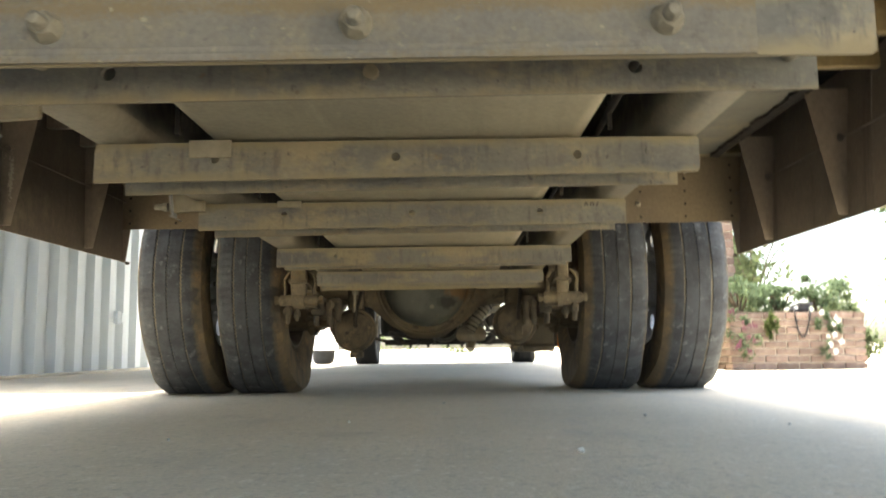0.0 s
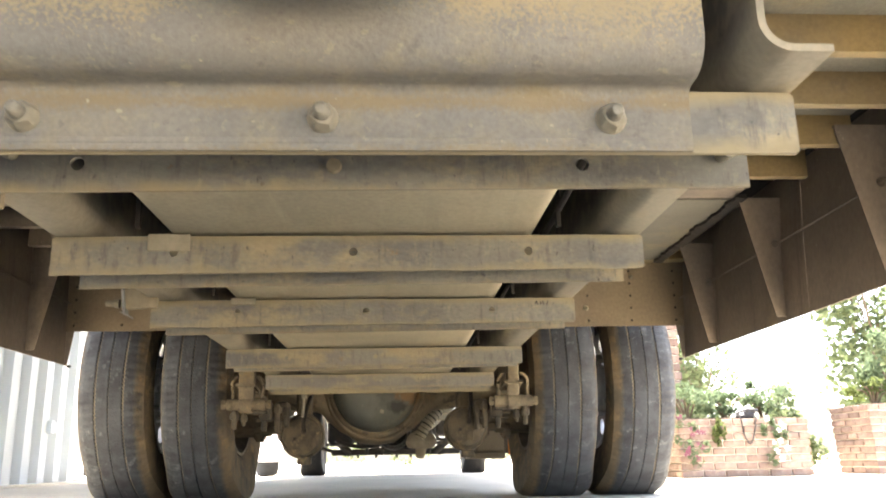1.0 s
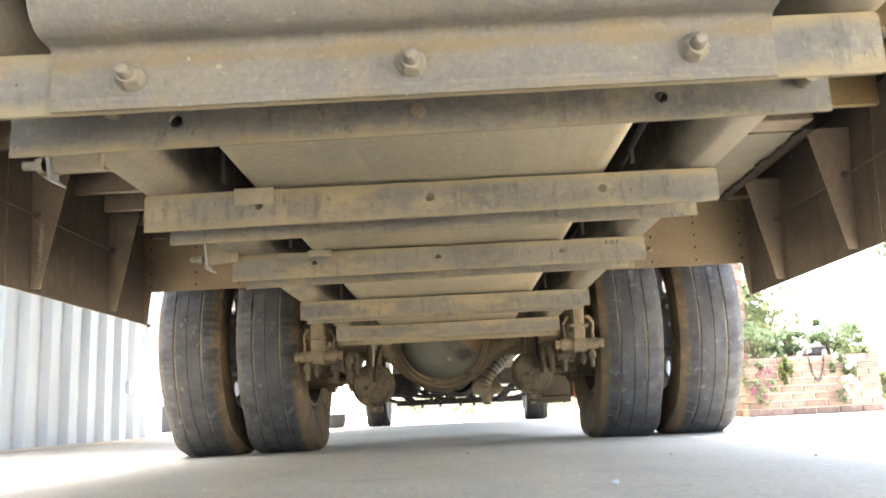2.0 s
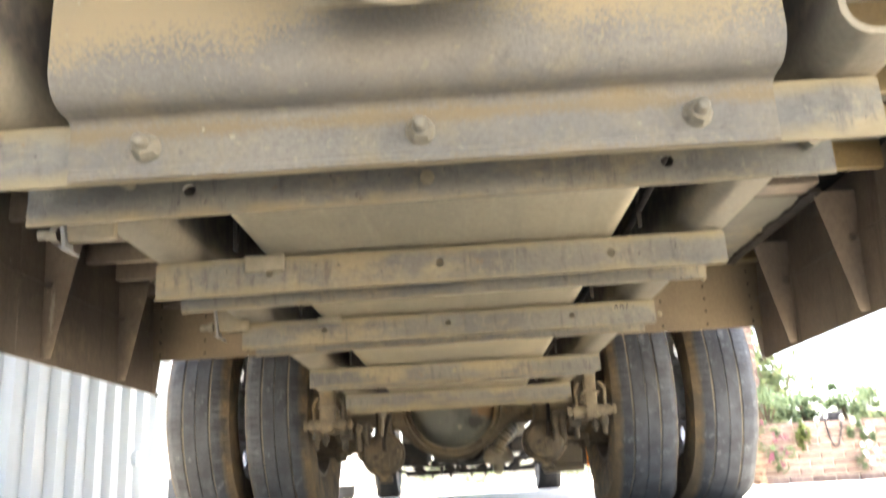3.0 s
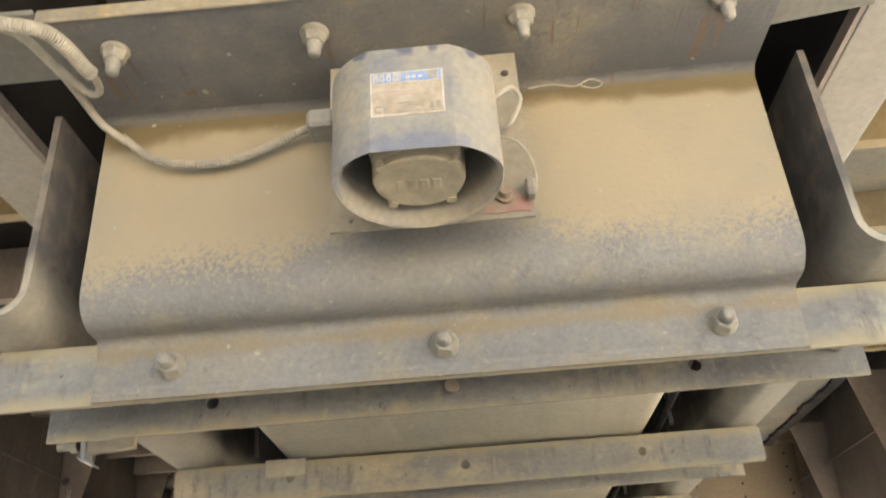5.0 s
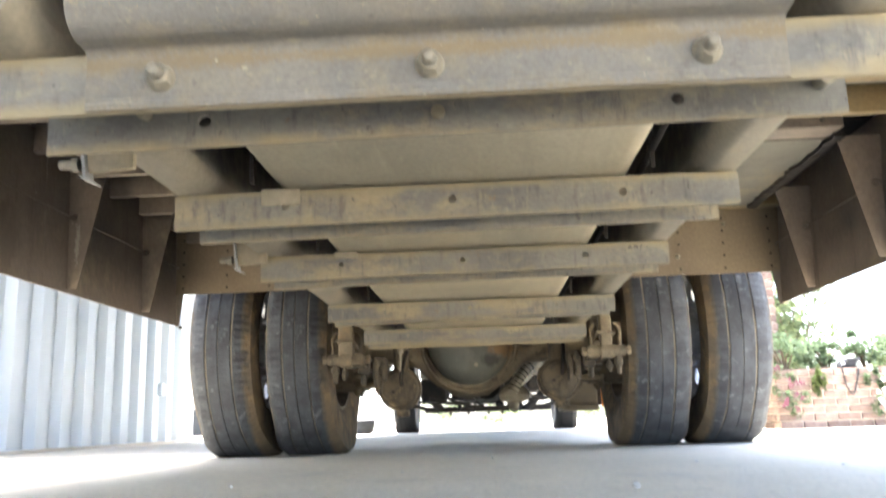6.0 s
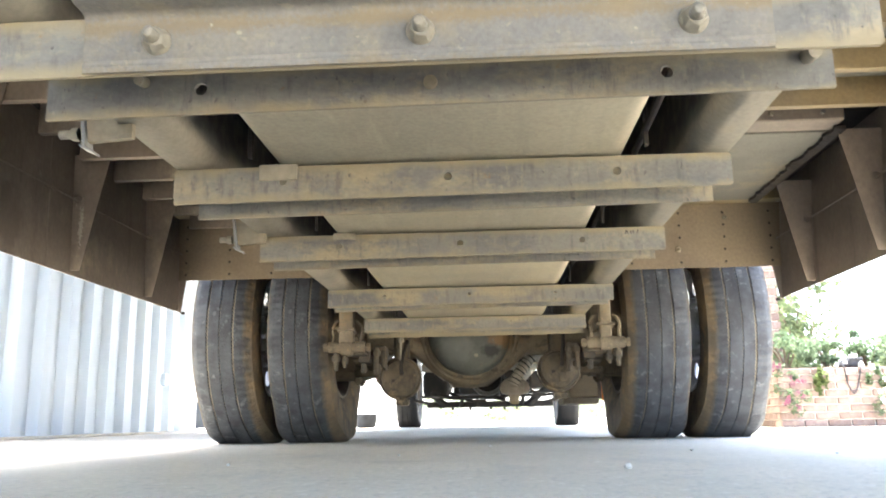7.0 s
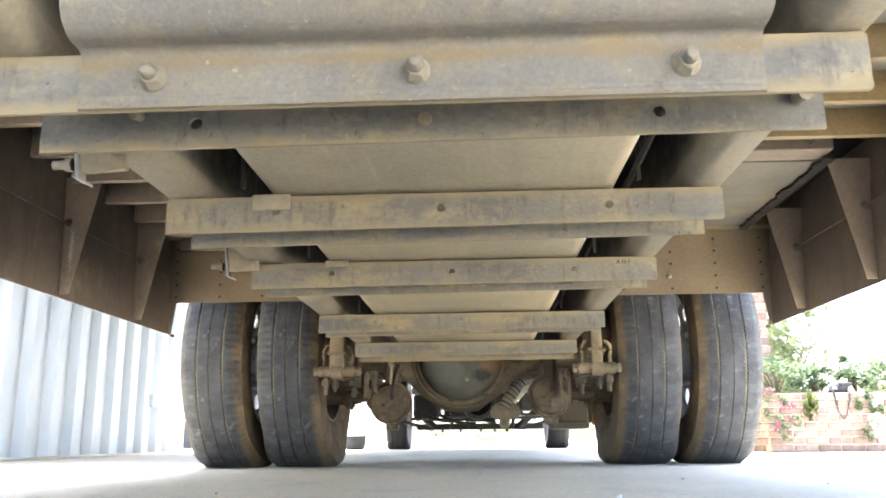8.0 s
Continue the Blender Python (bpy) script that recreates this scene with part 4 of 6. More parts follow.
bm = tube(bmesh.new(), [(0.105, 1.2595, 0.712), (0.129, 1.2590, 0.714), (0.152, 1.2600, 0.710), (0.168, 1.2585, 0.716), (0.180, 1.2600, 0.711), (0.171, 1.2605, 0.706), (0.158, 1.2600, 0.710)], 0.0008, 6, step=0.003)
tp("string", bm, conduit_mat, "pale frayed string caught at the fold", smooth=True)
# red bolt, small bracket and wires beside the alarm
bm = sheet_with_holes(bmesh.new(), [(0.044, 0.538), (0.058, 0.5365), (0.074, 0.538), (0.086, 0.5365), (0.089, 0.545), (0.081, 0.552), (0.074, 0.558), (0.062, 0.562), (0.056, 0.555), (0.046, 0.549)], [], 0.0012,
                      lambda u, v, w: (u, 1.2046 + w, v))
tp("primer_patch", bm, red_rust, "bare red primer patch", parent=alarm)
bm = bmesh.new()
rod(bm, (0.066, 1.204, 0.553), (0.066, 1.200, 0.553), 0.0085, n=16)
rod(bm, (0.066, 1.200, 0.553), (0.066, 1.193, 0.553), 0.0058, 0.005, n=12)
tp("red_bolt", bm, red_rust, "rusty red bolt", parent=alarm)
for x in (-0.070, -0.058):
    bm = bmesh.new()
    rod(bm, (x, 1.206, 0.542), (x, 1.203, 0.542), 0.0022, n=8)
    tp("rivet", bm, steel, parent=alarm)
bm = tube(bmesh.new(), [(0.062, 1.18, 0.640), (0.080, 1.185, 0.655), (0.088, 1.19, 0.645), (0.078, 1.195, 0.625), (0.070, 1.20, 0.622)], 0.0022, 8, step=0.003)
tp("wire", bm, conduit_mat, "dusty wire loop", parent=alarm, smooth=True)
bm = tube(bmesh.new(), [(0.062, 1.19, 0.606), (0.079, 1.19, 0.600), (0.091, 1.195, 0.582), (0.0935, 1.20, 0.562), (0.089, 1.202, 0.549)], 0.0014, 8, step=0.003)
tp("wire", bm, conduit_mat, "thin dusty wire", parent=alarm, smooth=True)
bm = boxed((0.083, 1.190, 0.545), (0.092, 1.203, 0.562), 0.002)
tp("wire_clip", bm, steel, parent=alarm)
bm = boxed((-0.102, 1.165, 0.618), (-0.078, 1.195, 0.636), 0.003)
tp("cable_gland", bm, alarm_mat, "square grey cable gland", parent=alarm)
bm = tube(bmesh.new(), [(-0.095, 1.195, 0.636), (-0.106, 1.235, 0.668), (-0.121, 1.250, 0.678), (-0.154, 1.255, 0.667), (-0.193, 1.257, 0.654), (-0.232, 1.257, 0.652),
                        (-0.273, 1.256, 0.661), (-0.308, 1.251, 0.689)], 0.0036, 10, ribs=0.0011, step=0.0016)
tp("cable_conduit", bm, conduit_mat, "drooping corrugated grey cable conduit", smooth=True)
bm = tube(bmesh.new(), [(-0.304, 1.2515, 0.684), (-0.326, 1.242, 0.700), (-0.335, 1.212, 0.711), (-0.335, 1.180, 0.709), (-0.342, 1.148, 0.711), (-0.356, 1.122, 0.716), (-0.40, 1.105, 0.718), (-0.46, 1.10, 0.716)], 0.0040, 10)
tp("cable", bm, conduit_mat, "smooth dusty grey cable rising along the plate", smooth=True)
bm = tube(bmesh.new(), [(-0.44, 1.095, 0.704), (-0.38, 1.094, 0.703), (-0.330, 1.103, 0.700), (-0.316, 1.114, 0.700), (-0.309, 1.135, 0.700), (-0.306, 1.158, 0.700), (-0.303, 1.168, 0.700)], 0.0064, 12, ribs=0.0008, step=0.0013)
tp("cable_conduit", bm, conduit_mat, "looped corrugated grey cable conduit", smooth=True)
bm = tube(bmesh.new(), [(-0.304, 1.160, 0.700), (-0.303, 1.178, 0.700), (-0.308, 1.194, 0.701), (-0.318, 1.198, 0.703), (-0.327, 1.187, 0.706), (-0.336, 1.165, 0.710)], 0.0036, 10)
tp("cable", bm, conduit_mat, "thin cable turning out of the conduit's end", smooth=True)

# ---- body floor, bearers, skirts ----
# floor slab; its near-black colour holds the shade below it
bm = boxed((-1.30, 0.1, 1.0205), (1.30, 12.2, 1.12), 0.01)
tp("body_floor", bm, shade_black, "underside of the body floor, coloured near-black for its shade")
# unseen box on the floor, added to block skylight and darken the fence
for x0, x1, y0, y1 in ((-1.299, -1.262, 0.14, 10.2), (1.262, 1.299, 0.14, 10.2), (-1.26, 1.26, 10.16, 10.2)):
    tp("body_wall", boxed((x0, y0, 1.1205), (x1, y1, 3.0), 0.004), brown, "plain brown unseen body wall, added to block skylight from the fence")
tp("body_roof", boxed((-1.299, 0.14, 3.001), (1.299, 10.2, 3.04), 0.006), white_paint, "pale unseen body roof, added to block skylight from the fence")
bm = boxed((-1.22, 10.6, 1.122), (1.22, 12.6, 2.9), 0.12, 4)
cab = tp("cab", bm, white_paint, "plain pale truck cab")
glass = plain("cab_glass", (0.03, 0.035, 0.04), 0.08)
part("windscreen", boxed((-1.02, 12.598, 1.95), (1.02, 12.612, 2.68), 0.006), glass, cab, "dark windscreen")
for s in (-1, 1):
    part("side_window", boxed((min(s * 1.214, s * 1.228), 11.35, 1.95), (max(s * 1.214, s * 1.228), 12.35, 2.60), 0.006), glass, cab, "dark side window")
    part("door_handle", boxed((min(s * 1.218, s * 1.245), 11.35, 1.70), (max(s * 1.218, s * 1.245), 11.52, 1.73), 0.004), black_part, cab)
rows = [0.83, 1.11, 1.39, 1.703] + [2.003 + 0.235 * k for k in range(32)]
for s in (-1, 1):
    for i, yb in enumerate(rows):
        if s > 0 and 2.8 < yb < 3.9:
            continue
        bm = extrude_profile(bmesh.new(), [(yb + 0.024, 0.905), (yb, 0.905), (yb, 1.018), (yb + 0.045, 1.018)],
                             min(s * 0.532, s * 1.196), max(s * 0.532, s * 1.196), "x", thick=-0.006)
        tp("cross_bearer", bm, ochre if s > 0 or yb < 1.9 else brown, "ochre dusty steel floor bearer" if s > 0 else "")
        if s > 0 and yb < 2.7:
            bm = boxed((0.536, yb + 0.047, 0.982), (1.196, rows[i + 1] - 0.002, 0.988), 0)
            tp("floor_sheet", bm, sheet_grey, "pale grey sheet under the floor between two bearers")
for s in (-1, 1):
    # skirt: outer sheet with a return lip below, in panels
    for k, (a, c) in enumerate(((0.75, 1.86), (1.862, 2.90), (2.902, 3.955))):
        sk = [(s * 1.255, 0.560), (s * 1.258, 0.64), (s * (1.266 if s > 0 else 1.261), 0.80), (s * (1.284 if s > 0 else 1.270), 1.034)]
        bm = extrude_profile(bmesh.new(), sk, a, c, "y", thick=0.004 * (1 if s > 0 else -1))
        tp("side_skirt", bm, brown, "brown painted sheet side skirt")
    bm = sheet_with_holes(bmesh.new(), [(1.243, 0.558), (1.2535, 0.558), (1.260, 0.80), (1.279 if s > 0 else 1.266, 1.028), (1.200, 1.028), (1.200, 0.735), (1.225, 0.700)], [], 0.006, lambda u, v, w: (s * u, 3.957 + w, v))
    tp("skirt_end", bm, brown, "dark folded end of the skirt")
    bm = boxed((min(s * 1.222, s * 1.236), 3.94, 0.548), (max(s * 1.222, s * 1.236), 3.955, 0.5585), 0.002)
    tp("skirt_bolt", bm, black_part)
    for y in (3.60, 3.04, 2.46, 1.88, 1.30):
        # tapered bracket: broad at the floor, a narrow foot on the skirt
        top = 1.276 if s > 0 else 1.262
        out = [(1.219, 0.572), (1.250, 0.572), (1.2585 if s > 0 else 1.256, 0.80), (top, 0.952), (1.145, 0.952), (1.145, 0.930)]
        bm = sheet_with_holes(bmesh.new(), [(u, v) for u, v in out], [(1.241, 0.802, 0.012)], 0.005, lambda u, v, w: (s * u, y + w, v))
        box(bm, (min(s * 1.145, s * 1.258), y + 0.0052, 0.946), (max(s * 1.145, s * 1.258), y + 0.05, 0.952))
        tp("skirt_bracket", bm, brown, "tapered brown sheet bracket stiffening the skirt")
    bm = tube(bmesh.new(), [(s * 1.246, 0.77, 0.800), (s * 1.246, 2.2, 0.806), (s * 1.246, 3.0, 0.802), (s * 1.246, 3.95, 0.806)], 0.0032, 8, step=0.2)
    tp("cable", bm, brown, "thin cable threaded through the skirt brackets", smooth=True)
    # wheel-arch splash panel with rivets
    side = 1.2785 if s > 0 else 1.2655
    bm = sheet_with_holes(bmesh.new(), [(0.46, 0.692), (1.2595, 0.692), (side, 0.960), (0.46, 0.960)], [], 0.005, lambda u, v, w: (s * u, 3.9495 + w, v))
    splash = tp("splash_panel", bm, splash_mat, "brown riveted sheet splash panel before the tyres")
    bm = boxed((min(s * 0.46, s * side), 3.88, 0.9605), (max(s * 0.46, s * side), 3.949, 1.022), 0.002)
    tp("arch_beam", bm, ochre, "ochre beam over the splash panel")
    rv = bmesh.new()
    rod(rv, (0, 0, 0), (0, -0.004, 0), 0.0055, 0.004, n=8)
    base = None
    for x in (0.655, 0.857, 1.038, 1.225):
        for i in range(5):
            z = 0.716 + i * 0.052
            if base is None:
                base = part("rivet", rv, black_part, splash)
                base.matrix_basis = Matrix.Translation((s * x, 3.950, z))
            else:
                twin(base, Matrix.Translation((s * x, 3.950, z)), splash)
    if s > 0:
        for x, z, r in ((0.848, 0.769, 0.011), (1.045, 0.901, 0.009)):
            bm = bmesh.new()
            rod(bm, (x, 3.9495, z), (x, 3.941, z), r, r * 0.8, n=10)
            rod(bm, (x, 3.941, z), (x + 0.004, 3.930, z - 0.003), r * 0.5, r * 0.4, n=8)
            part("panel_bolt", bm, bolt_mat, splash, "pale dusty bolt end", smooth=True)
# uneven black strip modelled in place of the shaded gap beside the sheet
bm = bmesh.new()
rows = []
for i in range(61):
    y = 3.00 + 0.86 * i / 60
    frayed = 0.022 * abs(noise.noise(Vector((y * 24, 0.3, 0)))) + 0.016 * abs(noise.noise(Vector((y * 7, 4.1, 0))))
    rows.append([bm.verts.new(p) for p in ((1.128 - frayed, y, 0.9405 + 0.004 * noise.noise(Vector((y * 31, 0, 2)))), (1.151, y, 0.936), (1.151, y, 0.9505), (1.126 - frayed, y, 0.9490))])
for r0, r1 in zip(rows, rows[1:]):
    for j in range(4):
        bm.faces.new((r0[j], r0[(j + 1) % 4], r1[(j + 1) % 4], r1[j]))
bm.faces.new(rows[0])
bm.faces.new(rows[-1])
tp("rubber_strip", bm, black_part, "black strip standing in for the dark gap along the sheet's edge")
# flat grey underside sheet beside the right rail
bm = boxed((0.52, 3.06, 0.9515), (1.134, 3.86, 0.957), 0)
tp("underside_sheet", bm, sheet_grey, "flat grey sheet under the floor")
bm = boxed((0.52, 2.96, 0.955), (1.134, 3.058, 1.0), 0.004)
tp("sheet_beam", bm, brown, "ochre beam at the sheet's edge")
for i in range(4):
    bm = bmesh.new()
    rod(bm, (0.62 + i * 0.15, 2.96, 0.978), (0.62 + i * 0.15, 2.95, 0.978), 0.007, n=6)
    tp("bolt_head", bm, steel)
# tie-down clamps outside the left rail
for y in (1.625, 2.30):
    bm = boxed((-0.495, y - 0.012, 0.466), (-0.490, y + 0.012, 0.545), 0.001)
    for v in bm.verts:
        if v.co.z < 0.47:
            v.co.x += 0.010
    clamp = tp("tie_clamp", bm, zinc, "zinc strap clamp with a cross bolt at the rail")
    bm = bmesh.new()
    rod(bm, (-0.522, y, 0.487), (-0.4955, y, 0.487), 0.0062, n=12)
    rod(bm, (-0.505, y, 0.487), (-0.4955, y, 0.487), 0.0095, n=6)
    b = part("clamp_bolt", bm, bolt_mat, clamp)
    bm = sheet_with_holes(bmesh.new(), [(-0.4895, 0.4740), (-0.4200, 0.4785), (-0.4200, 0.4990), (-0.4405, 0.4990), (-0.4405, 0.555), (-0.4895, 0.555)], [], 0.010, lambda u, v, w: (u, y - 0.004 + w, v))
    part("clamp_plate", bm, steel_pale, clamp, "pale dusty gusset plate")
    bm = boxed((-0.4895, y - 0.012, 0.4665), (-0.470, y + 0.012, 0.4695), 0.0006)
    for v in bm.verts:
        if v.co.x > -0.48:
            v.co.z -= 0.009
    part("clamp_foot", bm, zinc, clamp)

# ---- wheels ----


def tyre_profile(w=0.287, tread=0.226, R=0.520, bead=0.292):
    """Section (along, radius) with ribbed tread and bulging sidewalls; and a material index for each strip."""
    h = w / 2
    pts, mats = [(-h * 0.62, bead), (-h * 0.78, bead + 0.012), (-h * 0.95, 0.36), (-h, 0.41), (-h * 0.985, 0.455), (-h * 0.93, 0.49)], [1, 1, 1, 1, 1]
    t = tread / 2
    pts.append((-t, R - 0.014)); mats.append(1)
    pts.append((-t + 0.012, R - 0.005)); mats.append(0)
    dep = 0.0045
    for c, g in ((-0.056, 0.0100), (0.003, 0.0040), (0.057, 0.0100)):
        crown = R - 0.006 * (c / t) ** 2
        pts += [(c - g / 2, crown), (c - g * 0.3, crown - dep), (c + g * 0.3, crown - dep), (c + g / 2, crown)]
        mats += [0, 0, 2, 0]
    pts.append((t - 0.012, R - 0.005)); mats.append(0)
    pts.append((t, R - 0.014)); mats.append(0)
    right = [(h * 0.93, 0.49), (h * 0.985, 0.455), (h, 0.41), (h * 0.95, 0.36), (h * 0.78, bead + 0.012), (h * 0.62, bead)]
    for i, p in enumerate(right):
        pts.append(p)
        mats.append(1 if i > 1 else 0)
    mats.append(1)
    return pts, mats


def tyre_mesh():
    pts, mats = tyre_profile()
    bm = lathe(bmesh.new(), pts, 400, "x", mat_of=mats, close=True)
    # the tyre flattens where it stands, and the grooves wander in a zigzag
    for v in bm.verts:
        ang = math.atan2(v.co.z, v.co.y)
        rad = math.hypot(v.co.y, v.co.z)
        if rad > 0.5 and abs(v.co.x) < 0.08:
            v.co.x += 0.0030 * (1 if round(ang * 200 / math.pi) % 2 else -1)
        if v.co.z < -0.505:
            v.co.z = -0.505 - (v.co.z + 0.505) * -0.05
    # under its load the tyre bulges out towards the ground
    for v in bm.verts:
        u = min(max((-v.co.z - 0.34) / 0.165, 0.0), 1.0)
        v.co.x *= 1 + (0.17 if math.hypot(v.co.y, v.co.z) > 0.485 else 0.07) * u * u * (3 - 2 * u)
    # worn, notched shoulders
    for v in bm.verts:
        rad = math.hypot(v.co.y, v.co.z)
        if 0.5 < rad < 0.517 and abs(v.co.x) > 0.096 and v.co.z > -0.49:
            k = round(math.atan2(v.co.z, v.co.y) * 200 / math.pi)
            cut = (0.0 if k % 4 < 2 else 0.0035) / rad
            v.co.y *= 1 - cut
            v.co.z *= 1 - cut
    return bm


def rim_mesh(face):
    """Barrel and dished disc with round hand holes; face: the side to which the disc is dished."""
    bm = bmesh.new()
    lathe(bm, [(-0.115, 0.300), (-0.115, 0.288), (-0.09, 0.270), (-0.03, 0.255), (0.03, 0.255), (0.09, 0.270), (0.115, 0.288), (0.115, 0.300),
               (0.10, 0.286), (0.03, 0.262), (-0.03, 0.262), (-0.10, 0.286)], 48, "x", close=True)
    ring = [(0.258 * math.cos(2 * math.pi * k / 48), 0.258 * math.sin(2 * math.pi * k / 48)) for k in range(48)]
    holes = [(0.200 * math.cos(2 * math.pi * (k + 0.25) / 8), 0.200 * math.sin(2 * math.pi * (k + 0.25) / 8), 0.040) for k in range(8)]
    sheet_with_holes(bm, ring, holes, 0.010, lambda u, v, w: (face * (0.055 + w), u, v))
    for k in range(10):
        a = 2 * math.pi * k / 10
        rod(bm, (face * 0.066, 0.14 * math.cos(a), 0.14 * math.sin(a)), (face * 0.09, 0.14 * math.cos(a), 0.14 * math.sin(a)), 0.014, n=6)
    rod(bm, (face * 0.02, 0, 0), (face * 0.12, 0, 0), 0.105, 0.09, n=24)
    return bm


tyre_me = tyre_mesh()
first_tyre = first_front = None
rims = {}
outer_rim_mat = material("silver_rim_paint", (0.40, 0.42, 0.45), (0.33, 0.34, 0.36), scale=6, rough=0.4, metal=0.3)
WZ = 0.5055
for name, x, y, face in (("rear_wheel", -1.113, 4.60, 1), ("rear_wheel", -0.778, 4.60, -1), ("rear_wheel", 0.780, 4.60, 1), ("rear_wheel", 1.118, 4.60, -1),
                         ("front_wheel", -1.055, 11.94, -1), ("front_wheel", 1.063, 11.94, 1)):
    wheel = new(name)
    wheel.parent = truck
    wheel.matrix_basis = OFF @ pose(x, y, WZ, 0, 0, 0)
    if first_tyre is None:
        first_tyre = part("tyre", tyre_me, [rubber, rubber, groove_mat], wheel, "worn ribbed black tyre grey with dust", smooth=True)
        first_tyre.matrix_basis = pose(0, 0, 0, 0, 0, 180)
    elif name == "front_wheel" and first_front is None:
        first_front = part("tyre", tyre_mesh(), [clean_rubber] * 3, wheel, "black ribbed front tyre", smooth=True)
    else:
        twin(first_front if name == "front_wheel" else first_tyre, pose(0, 0, 0, 0, 0, 180 if x < 0 else 0), wheel)
    outer = name == "rear_wheel" and abs(x) > 1.0
    if (face, outer) not in rims:
        rims[face, outer] = part("rim", rim_mesh(face), outer_rim_mat if outer else rim_mat, wheel,
                                 "silver painted steel wheel rim" if outer else "brown dusty steel wheel rim", smooth=True)
    else:
        twin(rims[face, outer], Matrix.Identity(4), wheel)
# brake drums
for s in (-1, 1):
    bm = lathe(bmesh.new(), [(s * 0.52, 0.06), (s * 0.52, 0.20), (s * 0.53, 0.215), (s * 0.70, 0.22), (s * 0.70, 0.05)], 40, "x", (0, 4.60, WZ))
    tp("brake_drum", bm, axle_mat, "dusty cast brake drum", smooth=True)

# ---- rear axle ----
AX, AZ = -0.035, 0.481
bm = bmesh.new()
rings = []
for x, rz, ry in ((-0.62, 0.062, 0.062), (-0.42, 0.070, 0.068), (-0.33, 0.082, 0.075), (-0.27, 0.088, 0.085), (-0.22, 0.112, 0.09), (-0.17, 0.165, 0.10), (-0.08, 0.232, 0.118),
                  (0.0, 0.240, 0.12), (0.08, 0.232, 0.118), (0.17, 0.165, 0.10), (0.22, 0.112, 0.09), (0.27, 0.088, 0.085), (0.33, 0.082, 0.075), (0.42, 0.070, 0.068), (0.62, 0.062, 0.062)):
    rings.append([bm.verts.new((x + AX * (abs(x) < 0.5), 4.53 + ry * math.copysign(abs(math.cos(a)) ** 0.7, math.cos(a)), AZ + rz * math.copysign(abs(math.sin(a)) ** 0.8, math.sin(a))))
                  for a in [2 * math.pi * k / 28 for k in range(28)]])
for a, c in zip(rings, rings[1:]):
    for j in range(28):
        bm.faces.new((a[j], a[(j + 1) % 28], c[(j + 1) % 28], c[j]))
bm.faces.new(rings[0])
bm.faces.new(rings[-1])
tp("axle_housing", bm, axle_mat, "dust-caked banjo axle housing", smooth=True)
bm = lathe(bmesh.new(), [(4.44, 0.232), (4.415, 0.232), (4.408, 0.228), (4.404, 0.220), (4.410, 0.213), (4.403, 0.207), (4.398, 0.200), (4.400, 0.192), (4.41, 0.186)], 48, "y", (AX, 0, AZ + 0.004))
tp("axle_flange", bm, axle_mat, "rounded flange ring of the axle", smooth=True)
dome = [(4.41, 0.192)] + [(4.41 - 0.105 * math.sin(radians(a)), 0.190 * math.cos(radians(a)) ** 0.8) for a in range(10, 90, 10)] + [(4.304, 0.002)]
bm = lathe(bmesh.new(), dome, 48, "y", (AX, 0, AZ + 0.004))
tp("differential_cover", bm, cover_mat, "dark grey domed differential cover", smooth=True)
bm = bmesh.new()
rod(bm, (-0.006, 4.340, 0.386), (-0.004, 4.318, 0.381), 0.010, n=6)
tp("drain_plug", bm, bolt_mat)
for sx in (-1, 1):
    bm = tube(bmesh.new(), [(AX + sx * 0.06, 4.435, 0.308), (AX + sx * 0.13, 4.435, 0.336), (AX + sx * 0.190, 4.43, 0.388), (AX + sx * 0.245, 4.43, 0.440), (AX + sx * 0.32, 4.435, 0.466), (AX + sx * 0.43, 4.44, 0.476), (AX + sx * 0.56, 4.45, 0.48)], 0.045, 16, step=0.02)
    for v in bm.verts:
        v.co.y = 4.437 + (v.co.y - 4.437) * 0.55
    tp("housing_arm", bm, axle_mat, "sweeping dusty arm of the axle housing", smooth=True)
